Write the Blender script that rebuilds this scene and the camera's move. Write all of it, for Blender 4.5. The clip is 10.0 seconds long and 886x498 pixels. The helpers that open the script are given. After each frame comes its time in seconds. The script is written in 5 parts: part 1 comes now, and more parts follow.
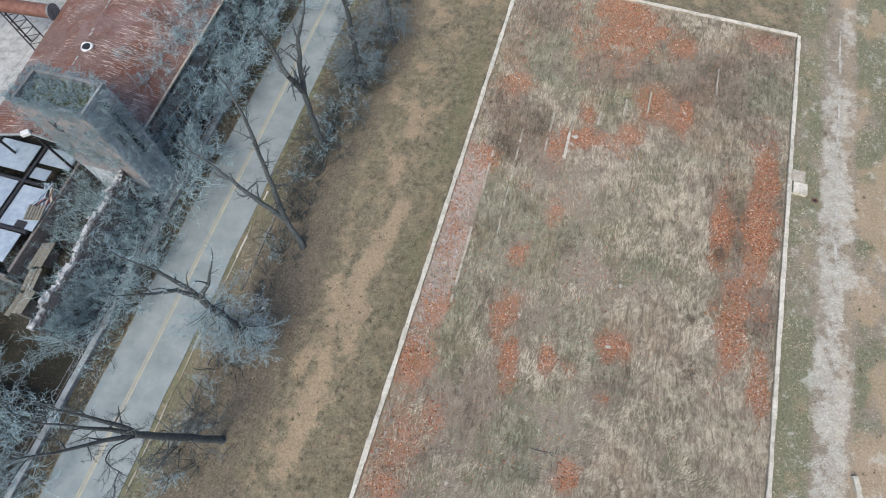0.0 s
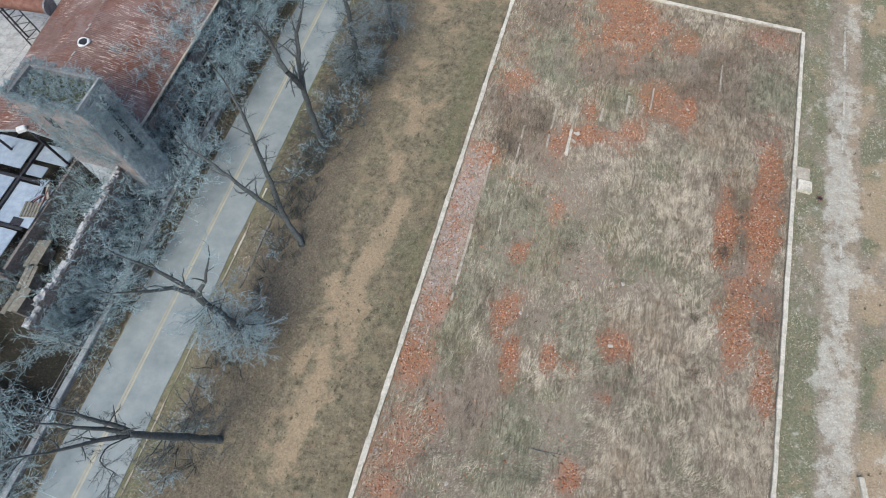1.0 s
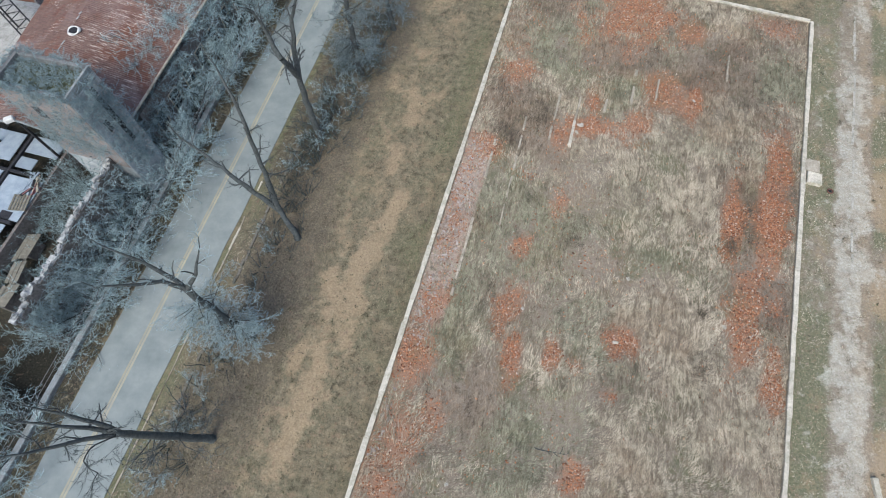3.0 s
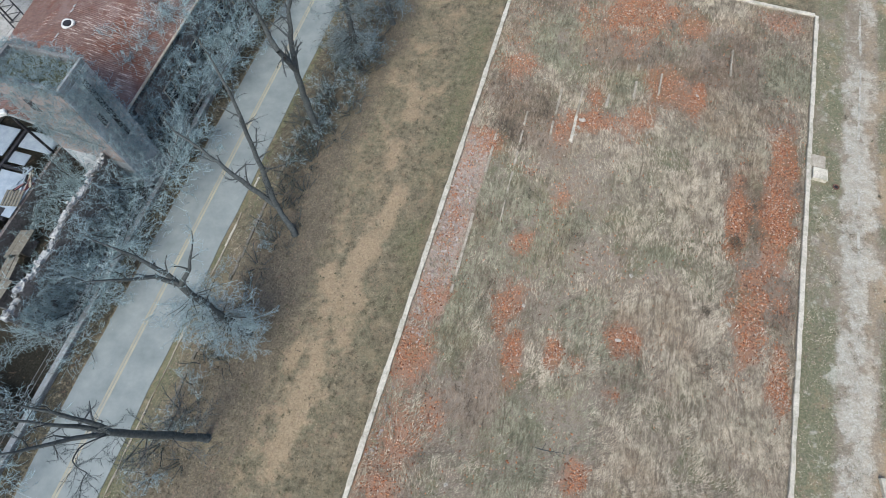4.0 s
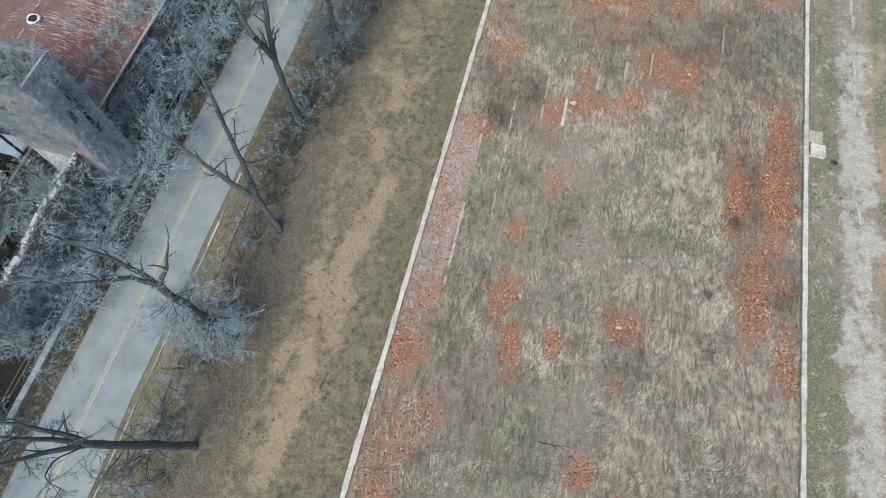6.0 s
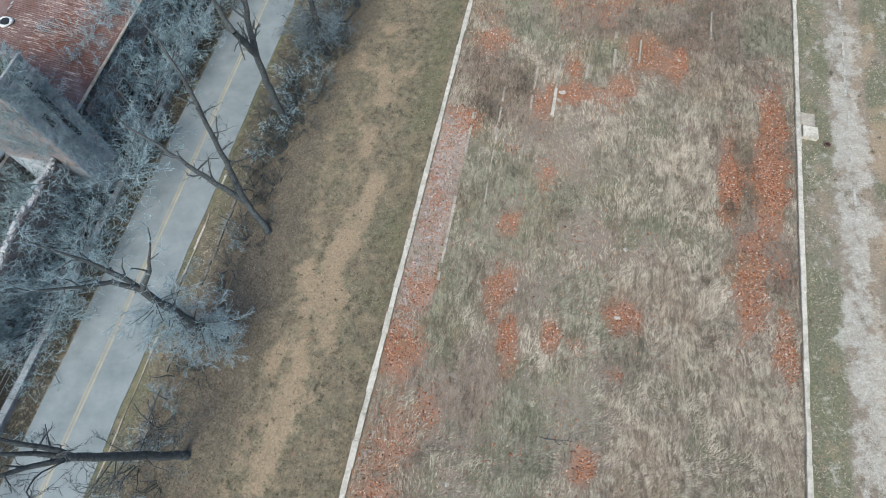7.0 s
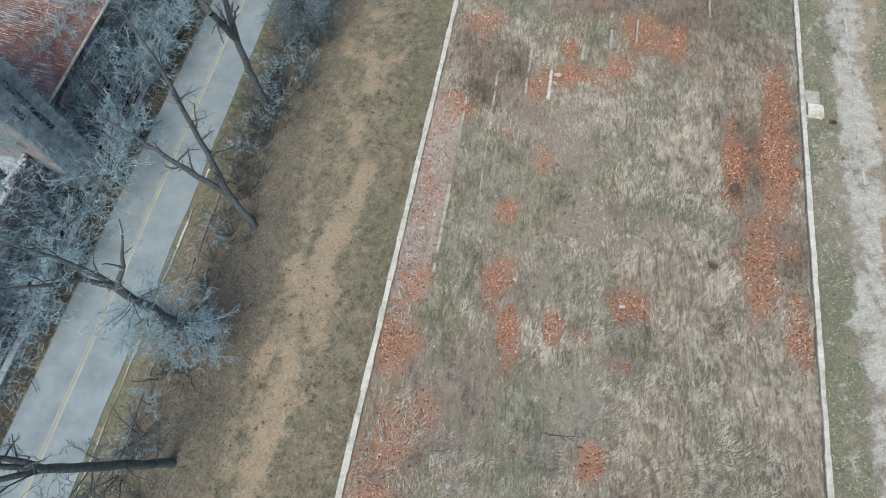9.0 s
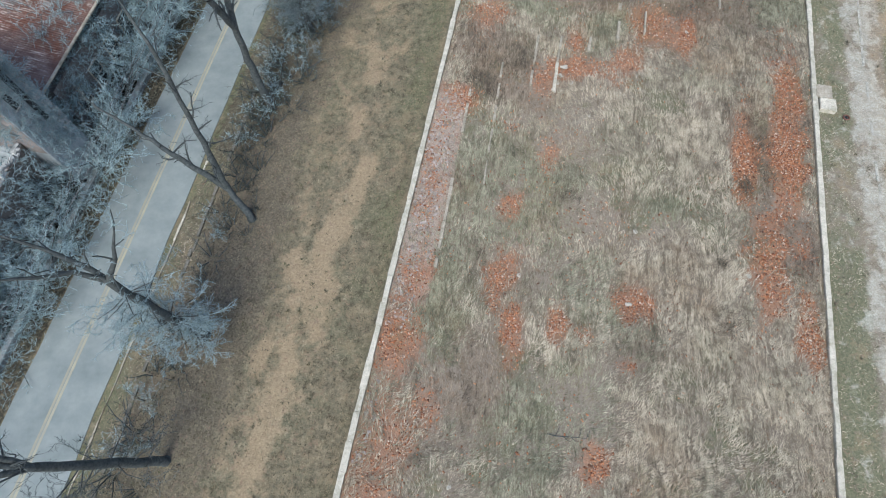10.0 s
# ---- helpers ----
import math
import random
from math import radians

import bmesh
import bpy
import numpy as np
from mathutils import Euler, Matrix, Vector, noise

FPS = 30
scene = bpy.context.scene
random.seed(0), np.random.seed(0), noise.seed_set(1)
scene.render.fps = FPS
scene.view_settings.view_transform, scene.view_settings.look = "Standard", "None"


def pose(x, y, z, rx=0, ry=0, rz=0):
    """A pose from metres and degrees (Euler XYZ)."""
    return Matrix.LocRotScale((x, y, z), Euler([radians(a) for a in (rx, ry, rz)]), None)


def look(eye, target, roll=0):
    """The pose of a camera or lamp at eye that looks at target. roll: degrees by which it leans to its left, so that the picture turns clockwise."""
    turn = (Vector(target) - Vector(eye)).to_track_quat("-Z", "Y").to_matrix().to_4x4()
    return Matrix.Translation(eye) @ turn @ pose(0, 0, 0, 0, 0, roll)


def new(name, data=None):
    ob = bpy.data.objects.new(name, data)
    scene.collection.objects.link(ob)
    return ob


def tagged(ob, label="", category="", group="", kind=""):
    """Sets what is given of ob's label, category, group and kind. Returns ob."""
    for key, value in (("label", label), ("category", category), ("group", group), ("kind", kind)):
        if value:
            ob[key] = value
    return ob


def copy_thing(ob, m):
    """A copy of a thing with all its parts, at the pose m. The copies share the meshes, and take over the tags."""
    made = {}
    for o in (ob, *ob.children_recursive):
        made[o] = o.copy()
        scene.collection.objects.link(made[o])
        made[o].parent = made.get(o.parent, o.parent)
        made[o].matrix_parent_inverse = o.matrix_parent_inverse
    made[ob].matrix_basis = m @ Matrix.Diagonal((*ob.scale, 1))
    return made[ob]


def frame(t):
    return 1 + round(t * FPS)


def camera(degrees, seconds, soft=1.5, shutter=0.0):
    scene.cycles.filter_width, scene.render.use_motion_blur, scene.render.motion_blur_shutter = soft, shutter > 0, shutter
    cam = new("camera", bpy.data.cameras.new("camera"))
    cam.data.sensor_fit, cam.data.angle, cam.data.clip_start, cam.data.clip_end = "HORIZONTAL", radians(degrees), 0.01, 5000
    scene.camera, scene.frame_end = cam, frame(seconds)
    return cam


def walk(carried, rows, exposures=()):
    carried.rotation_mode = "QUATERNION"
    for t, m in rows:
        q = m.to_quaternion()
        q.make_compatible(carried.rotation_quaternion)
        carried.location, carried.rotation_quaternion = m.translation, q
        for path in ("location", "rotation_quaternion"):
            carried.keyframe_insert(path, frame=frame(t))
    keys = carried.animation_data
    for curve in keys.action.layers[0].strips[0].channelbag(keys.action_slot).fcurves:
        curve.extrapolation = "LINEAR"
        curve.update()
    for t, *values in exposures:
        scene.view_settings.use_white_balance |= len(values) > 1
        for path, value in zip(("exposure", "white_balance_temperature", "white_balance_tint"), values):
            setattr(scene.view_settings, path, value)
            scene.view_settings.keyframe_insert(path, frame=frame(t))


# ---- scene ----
cam = camera(78.2, 10.0, soft=1.0)
PATH = [
    (0, (-0.078, -0.034, 50.434), (-0.076, 0.798, 48.615), -2.4),
    (0.5, (-0.094, 0.036, 50.154), (-0.092, 0.867, 48.334), -2.4),
    (1, (-0.093, 0.099, 49.809), (-0.092, 0.928, 47.989), -2.4),
    (1.5, (-0.092, 0.168, 49.436), (-0.09, 0.995, 47.615), -2.4),
    (2, (-0.102, 0.244, 49.068), (-0.1, 1.069, 47.246), -2.3),
    (2.5, (-0.095, 0.281, 48.671), (-0.094, 1.106, 46.849), -2.4),
    (4, (-0.126, 0.284, 47.226), (-0.123, 1.111, 45.406), -2.2),
    (4.5, (-0.144, 0.326, 46.752), (-0.137, 1.152, 44.93), -2.2),
    (5, (-0.187, 0.388, 46.278), (-0.173, 1.211, 44.455), -2.2),
    (5.5, (-0.179, 0.451, 45.792), (-0.157, 1.271, 43.968), -2.2),
    (7, (-0.302, 0.421, 44.095), (-0.237, 1.241, 42.271), -2.2),
    (7.5, (-0.327, 0.45, 43.531), (-0.251, 1.268, 41.708), -2.2),
    (8, (-0.362, 0.523, 42.967), (-0.278, 1.339, 41.143), -2.2),
    (8.5, (-0.365, 0.566, 42.364), (-0.28, 1.382, 40.54), -2.2),
    (9, (-0.393, 0.64, 41.778), (-0.307, 1.455, 39.953), -2.2),
    (9.5, (-0.418, 0.776, 41.211), (-0.334, 1.588, 39.386), -2.2),
    (10, (-0.439, 0.963, 40.731), (-0.359, 1.768, 38.902), -2.1),
]
walk(cam, [(t, look(eye, target, roll)) for t, eye, target, roll in PATH], exposures=[(0.0, 0.75, 6500, 10), (2.0, 0.75, 6460, 8), (5.0, 0.75, 6400, 8), (10.0, 0.75, 6250, 6)])

# ---------------------------------------------------------------- light
SUN_ELEV, SUN_TURN = radians(52), radians(200)
world = bpy.data.worlds.new("overcast_sky")
scene.world = world
world.use_nodes = True
wn = world.node_tree.nodes
sky = wn.new("ShaderNodeTexSky")
sky.sky_type, sky.sun_disc = "NISHITA", False
sky.sun_elevation, sky.sun_rotation = SUN_ELEV, SUN_TURN
sky.air_density, sky.dust_density = 1.0, 2.5
world.node_tree.links.new(sky.outputs[0], wn["Background"].inputs[0])
wn["Background"].inputs[1].default_value = 0.13
sun = new("sun", bpy.data.lights.new("sun", "SUN"))
sun.data.energy, sun.data.angle, sun.data.color = 1.35, radians(25), (0.96, 0.975, 0.91)
sun.matrix_world = look((0, 0, 0), (-math.sin(SUN_TURN) * math.cos(SUN_ELEV), -math.cos(SUN_TURN) * math.cos(SUN_ELEV), -math.sin(SUN_ELEV)))


# ---------------------------------------------------------------- materials
class Mat:
    """A node material built step by step."""

    def __init__(self, name, rough=0.9, metal=0.0):
        self.m = bpy.data.materials.new(name)
        self.m.use_nodes = True
        self.t = self.m.node_tree
        self.b = self.t.nodes["Principled BSDF"]
        self.b.inputs["Roughness"].default_value = rough
        self.b.inputs["Metallic"].default_value = metal
        self.b.inputs["Specular IOR Level"].default_value = 0.25
        self.geo = self.t.nodes.new("ShaderNodeNewGeometry")
        self.pos = self.geo.outputs["Position"]

    def link(self, a, b):
        self.t.links.new(a, b)

    def noise(self, scale, detail=4.0, rough=0.6, stretch=None, turn=0.0, swirl=0.0):
        n = self.t.nodes.new("ShaderNodeTexNoise")
        n.inputs["Distortion"].default_value = swirl
        n.inputs["Scale"].default_value, n.inputs["Detail"].default_value, n.inputs["Roughness"].default_value = scale, detail, rough
        if stretch:
            mp = self.t.nodes.new("ShaderNodeMapping")
            mp.vector_type = "TEXTURE"
            mp.inputs["Rotation"].default_value = (0, 0, turn)
            mp.inputs["Scale"].default_value = stretch
            self.link(self.pos, mp.inputs[0])
            self.link(mp.outputs[0], n.inputs["Vector"])
        else:
            self.link(self.pos, n.inputs["Vector"])
        return n.outputs["Fac"]

    def ramp(self, fac, *stops):
        r = self.t.nodes.new("ShaderNodeValToRGB")
        e = r.color_ramp.elements
        while len(e) < len(stops):
            e.new(0.5)
        for el, (p, c) in zip(e, stops):
            el.position, el.color = p, (*(c if isinstance(c, tuple) else (c, c, c)), 1)
        self.link(fac, r.inputs[0])
        return r.outputs[0]

    def attr(self, name):
        a = self.t.nodes.new("ShaderNodeAttribute")
        a.attribute_name = name
        return a.outputs["Fac"]

    def math(self, op, a, b):
        n = self.t.nodes.new("ShaderNodeMath")
        n.operation = op
        n.use_clamp = True
        for v, s in ((a, n.inputs[0]), (b, n.inputs[1])):
            if isinstance(v, (int, float)):
                s.default_value = v
            else:
                self.link(v, s)
        return n.outputs[0]

    def mix(self, fac, a, b, mode="MIX"):
        n = self.t.nodes.new("ShaderNodeMix")
        n.data_type, n.blend_type = "RGBA", mode
        for v, s in ((fac, n.inputs[0]), (a, n.inputs[6]), (b, n.inputs[7])):
            if isinstance(v, (int, float)):
                s.default_value = v
            elif isinstance(v, tuple):
                s.default_value = (*v, 1)
            else:
                self.link(v, s)
        return n.outputs[2]

    def island(self):
        return self.geo.outputs["Random Per Island"]

    def random(self):
        return self.t.nodes.new("ShaderNodeObjectInfo").outputs["Random"]

    def done(self, colour, bump=None, strength=0.4, dist=0.05, rough=None):
        self.link(colour, self.b.inputs["Base Color"])
        if rough is not None:
            self.link(rough, self.b.inputs["Roughness"])
        if bump is not None:
            n = self.t.nodes.new("ShaderNodeBump")
            n.inputs["Strength"].default_value, n.inputs["Distance"].default_value = strength, dist
            self.link(bump, n.inputs["Height"])
            self.link(n.outputs[0], self.b.inputs["Normal"])
        return self.m


def ground_material():
    k = Mat("ground_soil_and_turf", 0.95)
    fine, mid, big = k.noise(5.0, 8, 0.75), k.noise(1.1, 6, 0.7), k.noise(0.22, 4, 0.6)
    speck, edge = k.noise(13.0, 4, 0.75), k.noise(1.6, 9, 0.82)
    two = lambda n, a, b: k.mix(k.ramp(n, (0.34, 0.0), (0.66, 1.0)), a, b)

    def blend(name, col, other, lo=0.3, hi=0.75, most=0.95):
        """Lays a surface over col where its mask says, with a ragged edge."""
        m = k.math("ADD", k.attr(name), k.ramp(edge, (0.40, 0.0), (0.60, 0.62)))
        return k.mix(k.ramp(k.math("SUBTRACT", m, 0.31), (lo, 0.0), (hi, most)), col, other)

    lot = two(fine, (0.185, 0.157, 0.123), (0.37, 0.312, 0.249))
    lot = k.mix(k.ramp(mid, (0.38, 0.0), (0.62, 0.8)), lot, two(speck, (0.196, 0.161, 0.127), (0.330, 0.274, 0.218)))
    turf = two(fine, (0.105, 0.091, 0.062), (0.235, 0.199, 0.137))
    turf = k.mix(k.ramp(mid, (0.4, 0.0), (0.62, 0.85)), turf, two(speck, (0.115, 0.099, 0.066), (0.215, 0.180, 0.123)))
    turf = k.mix(k.ramp(big, (0.42, 0.0), (0.6, 0.6)), turf, two(fine, (0.10, 0.098, 0.060), (0.19, 0.178, 0.115)))
    clump, blot = k.noise(1.3, 6, 0.72), k.noise(0.55, 5, 0.7)
    turf = k.mix(k.ramp(clump, (0.37, 0.75), (0.47, 0.0)), turf, (0.062, 0.056, 0.037))
    turf = k.mix(k.ramp(clump, (0.53, 0.0), (0.64, 0.6)), turf, two(speck, (0.24, 0.20, 0.135), (0.42, 0.35, 0.24)))
    turf = k.mix(k.ramp(blot, (0.52, 0.0), (0.64, 0.55)), turf, two(speck, (0.20, 0.155, 0.10), (0.36, 0.285, 0.185)))
    lot = k.mix(k.ramp(clump, (0.36, 0.5), (0.46, 0.0)), lot, (0.115, 0.095, 0.072))
    col = k.mix(k.attr("lot"), turf, lot)
    col = blend("green", col, two(fine, (0.065, 0.077, 0.038), (0.20, 0.212, 0.122)), 0.2, 0.8, 0.9)
    col = blend("dirt", col, two(fine, (0.275, 0.205, 0.132), (0.44, 0.328, 0.212)), 0.12, 0.9, 0.95)
    # brown leaf litter; its mask also carries painted tree shade on the bank
    col = blend("litter_shade", col, two(fine, (0.068, 0.060, 0.045), (0.205, 0.170, 0.124)), 0.2, 0.75, 0.9)
    # near-black damp soil, with the shade under shrubs and trees put into its colour
    col = blend("damp_shade", col, two(fine, (0.013, 0.014, 0.011), (0.058, 0.056, 0.043)), 0.2, 0.6, 0.95)
    floor = two(speck, (0.205, 0.14, 0.108), (0.55, 0.465, 0.395))
    floor = k.mix(k.ramp(clump, (0.38, 0.85), (0.48, 0.0)), floor, two(speck, (0.13, 0.105, 0.098), (0.30, 0.25, 0.23)))
    floor = k.mix(k.ramp(blot, (0.50, 0.0), (0.60, 0.7)), floor, two(speck, (0.20, 0.095, 0.065), (0.42, 0.235, 0.165)))
    col = blend("pale", col, floor, 0.2, 0.7, 0.9)
    col = blend("dust", col, two(speck, (0.23, 0.095, 0.053), (0.48, 0.23, 0.132)), 0.2, 0.95, 0.88)
    col = blend("gravel", col, k.mix(k.ramp(mid, (0.42, 0.0), (0.60, 0.75)), two(fine, (0.36, 0.345, 0.295), (0.78, 0.765, 0.69)), k.mix(k.ramp(clump, (0.45, 0.8), (0.55, 0.0)), two(speck, (0.25, 0.225, 0.18), (0.66, 0.60, 0.50)), two(speck, (0.20, 0.20, 0.155), (0.48, 0.45, 0.37)))), 0.3, 1.0, 0.92)
    return k.done(col, mid, 0.7, 0.2)


def concrete_material(name, a, b, scale=3.0):
    k = Mat(name, 0.88)
    n1, n2 = k.noise(scale, 6, 0.7), k.noise(scale * 7, 3, 0.7)
    col = k.mix(k.ramp(n1, (0.3, 0.0), (0.7, 1.0)), a, b)
    col = k.mix(k.ramp(n2, (0.52, 0.0), (0.68, 0.7)), col, tuple(v * 0.45 for v in a))
    col = k.mix(k.ramp(k.noise(0.9, 6, 0.75), (0.47, 0.0), (0.62, 0.75)), col, tuple(v * u for v, u in zip(a, (0.62, 0.64, 0.58))))
    col = k.mix(k.math("MULTIPLY", k.random(), 0.3), col, tuple(v * 0.7 for v in a))
    return k.done(col, n2, 0.4, 0.03)


def simple(name, a, b, scale, rough=0.9, metal=0.0, per="random", bump=0.4, dist=0.03, stretch=None, turn=0.0):
    k = Mat(name, rough, metal)
    n = k.noise(scale, 5, 0.65, stretch, turn)
    col = k.mix(k.ramp(n, (0.3, 0.0), (0.7, 1.0)), a, b)
    if per == "island":
        col = k.mix(k.ramp(k.island(), (0.42, 0.0), (1.0, 0.8)), col, tuple(v * 0.34 for v in a))
    elif per == "random":
        col = k.mix(k.math("MULTIPLY", k.random(), 0.35), col, tuple(v * 0.6 for v in a))
    return k.done(col, n, bump, dist)


def brick_material(name, per):
    k = Mat(name, 0.92)
    pick = k.island() if per == "island" else k.random()
    col = k.ramp(pick, (0.0, (0.10, 0.043, 0.028)), (0.25, (0.30, 0.11, 0.055)), (0.55, (0.45, 0.178, 0.085)), (0.78, (0.54, 0.265, 0.145)),
                 (0.90, (0.47, 0.31, 0.22)), (1.0, (0.70, 0.60, 0.50)))
    n = k.noise(9.0, 4, 0.7)
    col = k.mix(k.ramp(n, (0.45, 0.0), (0.75, 0.5)), col, (0.36, 0.25, 0.19))
    return k.done(col, n, 0.3, 0.02)


def grass_material(name, stops, green, dark=(0.15, 0.13, 0.105), lumps=0.0):
    k = Mat(name, 0.85)
    col = k.ramp(k.island(), *stops)
    col = k.mix(k.ramp(k.noise(0.17, 4, 0.6), (0.47, 0.0), (0.62, 0.6)), col, green)
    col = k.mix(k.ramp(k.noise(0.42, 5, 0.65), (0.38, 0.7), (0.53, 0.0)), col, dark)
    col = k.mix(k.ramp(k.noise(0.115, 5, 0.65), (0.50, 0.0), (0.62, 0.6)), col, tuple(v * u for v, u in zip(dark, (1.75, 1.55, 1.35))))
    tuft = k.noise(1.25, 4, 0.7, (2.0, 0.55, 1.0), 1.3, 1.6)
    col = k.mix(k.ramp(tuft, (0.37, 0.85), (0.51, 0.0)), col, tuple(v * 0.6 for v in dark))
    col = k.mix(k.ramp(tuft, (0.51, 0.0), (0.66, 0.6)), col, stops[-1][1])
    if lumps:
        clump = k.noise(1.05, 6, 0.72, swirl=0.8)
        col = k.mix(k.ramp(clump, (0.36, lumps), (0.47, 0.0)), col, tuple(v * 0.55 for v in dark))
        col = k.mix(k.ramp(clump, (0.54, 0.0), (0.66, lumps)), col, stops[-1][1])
    return k.done(col)


def rust_roof_material():
    k = Mat("rusted_painted_sheet_metal", 0.7, 0.15)
    big, fine = k.noise(0.22, 4, 0.6), k.noise(2.2, 6, 0.7)
    col = k.mix(k.ramp(fine, (0.3, 0.0), (0.7, 1.0)), (0.115, 0.068, 0.057), (0.225, 0.139, 0.116))
    col = k.mix(k.math("MULTIPLY", k.random(), 0.25), col, (0.19, 0.12, 0.10))
    col = k.mix(k.ramp(big, (0.48, 0.0), (0.58, 0.75)), col, k.mix(k.ramp(fine, (0.3, 0.0), (0.7, 1.0)), (0.125, 0.047, 0.030), (0.205, 0.085, 0.053)))
    col = k.mix(k.ramp(k.noise(0.3, 5, 0.65, swirl=0.6), (0.50, 0.0), (0.64, 0.6)), col, (0.235, 0.165, 0.155))
    turn = math.atan2(0.307, -0.952)
    flake = k.noise(1.0, 8, 0.8, (1.3, 0.14, 1.0), turn, 0.6)
    lay = k.math("MULTIPLY", k.ramp(flake, (0.53, 0.0), (0.58, 0.9)), k.ramp(k.noise(0.16, 6, 0.75), (0.49, 0.0), (0.58, 1.0)))
    col = k.mix(lay, col, (0.66, 0.57, 0.51))
    return k.done(col, fine, 0.3, 0.03)


GROUND = ground_material()
CONCRETE = concrete_material("pale_weathered_concrete", (0.49, 0.447, 0.37), (0.73, 0.675, 0.58))
FOOTING = concrete_material("old_footing_concrete", (0.37, 0.325, 0.265), (0.58, 0.515, 0.425))
SLAB = concrete_material("pinkish_slab_concrete", (0.30, 0.25, 0.228), (0.62, 0.545, 0.50), 1.6)
DARK_CONCRETE = concrete_material("dark_parapet_concrete", (0.15, 0.157, 0.163), (0.29, 0.298, 0.30))
BRICK_STUFF = brick_material("broken_brick_mass", "island")
BRICK = brick_material("broken_brick", "random")
COPING = concrete_material("blue_grey_coping_concrete", (0.25, 0.27, 0.28), (0.40, 0.42, 0.43))
EDGE_STONE = concrete_material("earthy_edging_stone", (0.15, 0.14, 0.12), (0.30, 0.28, 0.24), 4.0)
TRACK_EDGE = concrete_material("dusty_edging_concrete", (0.38, 0.355, 0.31), (0.64, 0.60, 0.53), 4.0)
STONE = concrete_material("white_rubble_stone", (0.46, 0.42, 0.36), (0.68, 0.63, 0.56), 5.0)
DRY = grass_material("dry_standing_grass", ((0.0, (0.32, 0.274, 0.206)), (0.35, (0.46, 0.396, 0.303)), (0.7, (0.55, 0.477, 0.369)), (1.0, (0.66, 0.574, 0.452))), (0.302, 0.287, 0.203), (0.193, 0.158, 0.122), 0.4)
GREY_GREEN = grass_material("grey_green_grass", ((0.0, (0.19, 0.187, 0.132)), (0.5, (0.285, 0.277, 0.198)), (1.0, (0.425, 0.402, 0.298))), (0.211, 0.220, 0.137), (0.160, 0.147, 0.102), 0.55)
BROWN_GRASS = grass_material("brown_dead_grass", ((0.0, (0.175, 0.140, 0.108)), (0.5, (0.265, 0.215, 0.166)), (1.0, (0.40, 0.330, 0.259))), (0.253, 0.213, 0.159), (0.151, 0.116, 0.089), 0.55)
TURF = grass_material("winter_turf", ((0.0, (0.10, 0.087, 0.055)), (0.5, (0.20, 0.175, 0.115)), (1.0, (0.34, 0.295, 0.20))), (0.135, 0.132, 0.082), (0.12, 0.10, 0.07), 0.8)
WEED = grass_material("dark_weeds", ((0.0, (0.05, 0.046, 0.028)), (0.6, (0.10, 0.092, 0.055)), (1.0, (0.17, 0.15, 0.09))), (0.07, 0.085, 0.04))
DEAD = grass_material("dead_weed_stalks", ((0.0, (0.075, 0.065, 0.05)), (0.6, (0.14, 0.12, 0.092)), (1.0, (0.21, 0.18, 0.14))), (0.11, 0.10, 0.07), (0.11, 0.092, 0.072))
LEAVES = grass_material("fallen_leaves", ((0.0, (0.055, 0.046, 0.034)), (0.6, (0.13, 0.105, 0.075)), (1.0, (0.24, 0.195, 0.14))), (0.10, 0.09, 0.05))
ASPHALT = simple("faded_grey_asphalt", (0.196, 0.226, 0.226), (0.286, 0.316, 0.312), 0.45, 0.9, bump=0.15, dist=0.01)
YELLOW = simple("worn_yellow_road_paint", (0.31, 0.305, 0.265), (0.43, 0.39, 0.28), 0.7, 0.8)
BARK = simple("dark_grey_bark", (0.042, 0.048, 0.049), (0.125, 0.138, 0.138), 5.0, 0.95, bump=0.8, dist=0.05)
TWIG = simple("pale_grey_twigs", (0.23, 0.335, 0.36), (0.60, 0.75, 0.785), 1.2, 0.9, per="island", bump=0.0)
CREEPER = simple("pale_bare_stems", (0.20, 0.28, 0.305), (0.45, 0.56, 0.59), 1.6, 0.9, bump=0.0)
TWIG_MID = simple("dark_grey_twigs", (0.12, 0.158, 0.17), (0.32, 0.39, 0.405), 1.2, 0.9, per="island", bump=0.0)
TWIG_BARK = simple("dark_bark_twigs", (0.07, 0.082, 0.084), (0.18, 0.205, 0.208), 1.2, 0.9, per="island", bump=0.0)
TWIG_DARK = simple("dark_brush_twigs", (0.055, 0.07, 0.06), (0.14, 0.16, 0.135), 1.2, 0.9, per="island", bump=0.0)
RUST = rust_roof_material()
OLD_BRICK = simple("sooty_brick_masonry", (0.105, 0.097, 0.092), (0.25, 0.22, 0.208), 4.0, 0.95)
TOWER_WALL = simple("stained_grey_render", (0.26, 0.29, 0.31), (0.54, 0.57, 0.59), 1.4, 0.95, bump=0.6)
MOSS = simple("mossy_roof_debris", (0.06, 0.075, 0.05), (0.16, 0.17, 0.11), 2.0, 0.95, bump=0.9, dist=0.1)
PANEL = simple("pale_blue_white_roof_panel", (0.25, 0.31, 0.38), (0.40, 0.465, 0.53), 1.2, 0.5)
# near-black steel; also colours the panels that imitate shade inside openings
STEEL_AND_VOID = simple("dark_steel_and_void", (0.025, 0.025, 0.03), (0.06, 0.06, 0.065), 4.0, 0.6, 0.3)
PINK_RENDER = simple("pinkish_stained_render", (0.225, 0.197, 0.192), (0.40, 0.345, 0.33), 1.1, 0.95, bump=0.5)
WHITEWASH = simple("whitewashed_broken_masonry", (0.17, 0.175, 0.175), (0.66, 0.665, 0.66), 2.4, 0.9, bump=0.8, dist=0.08)
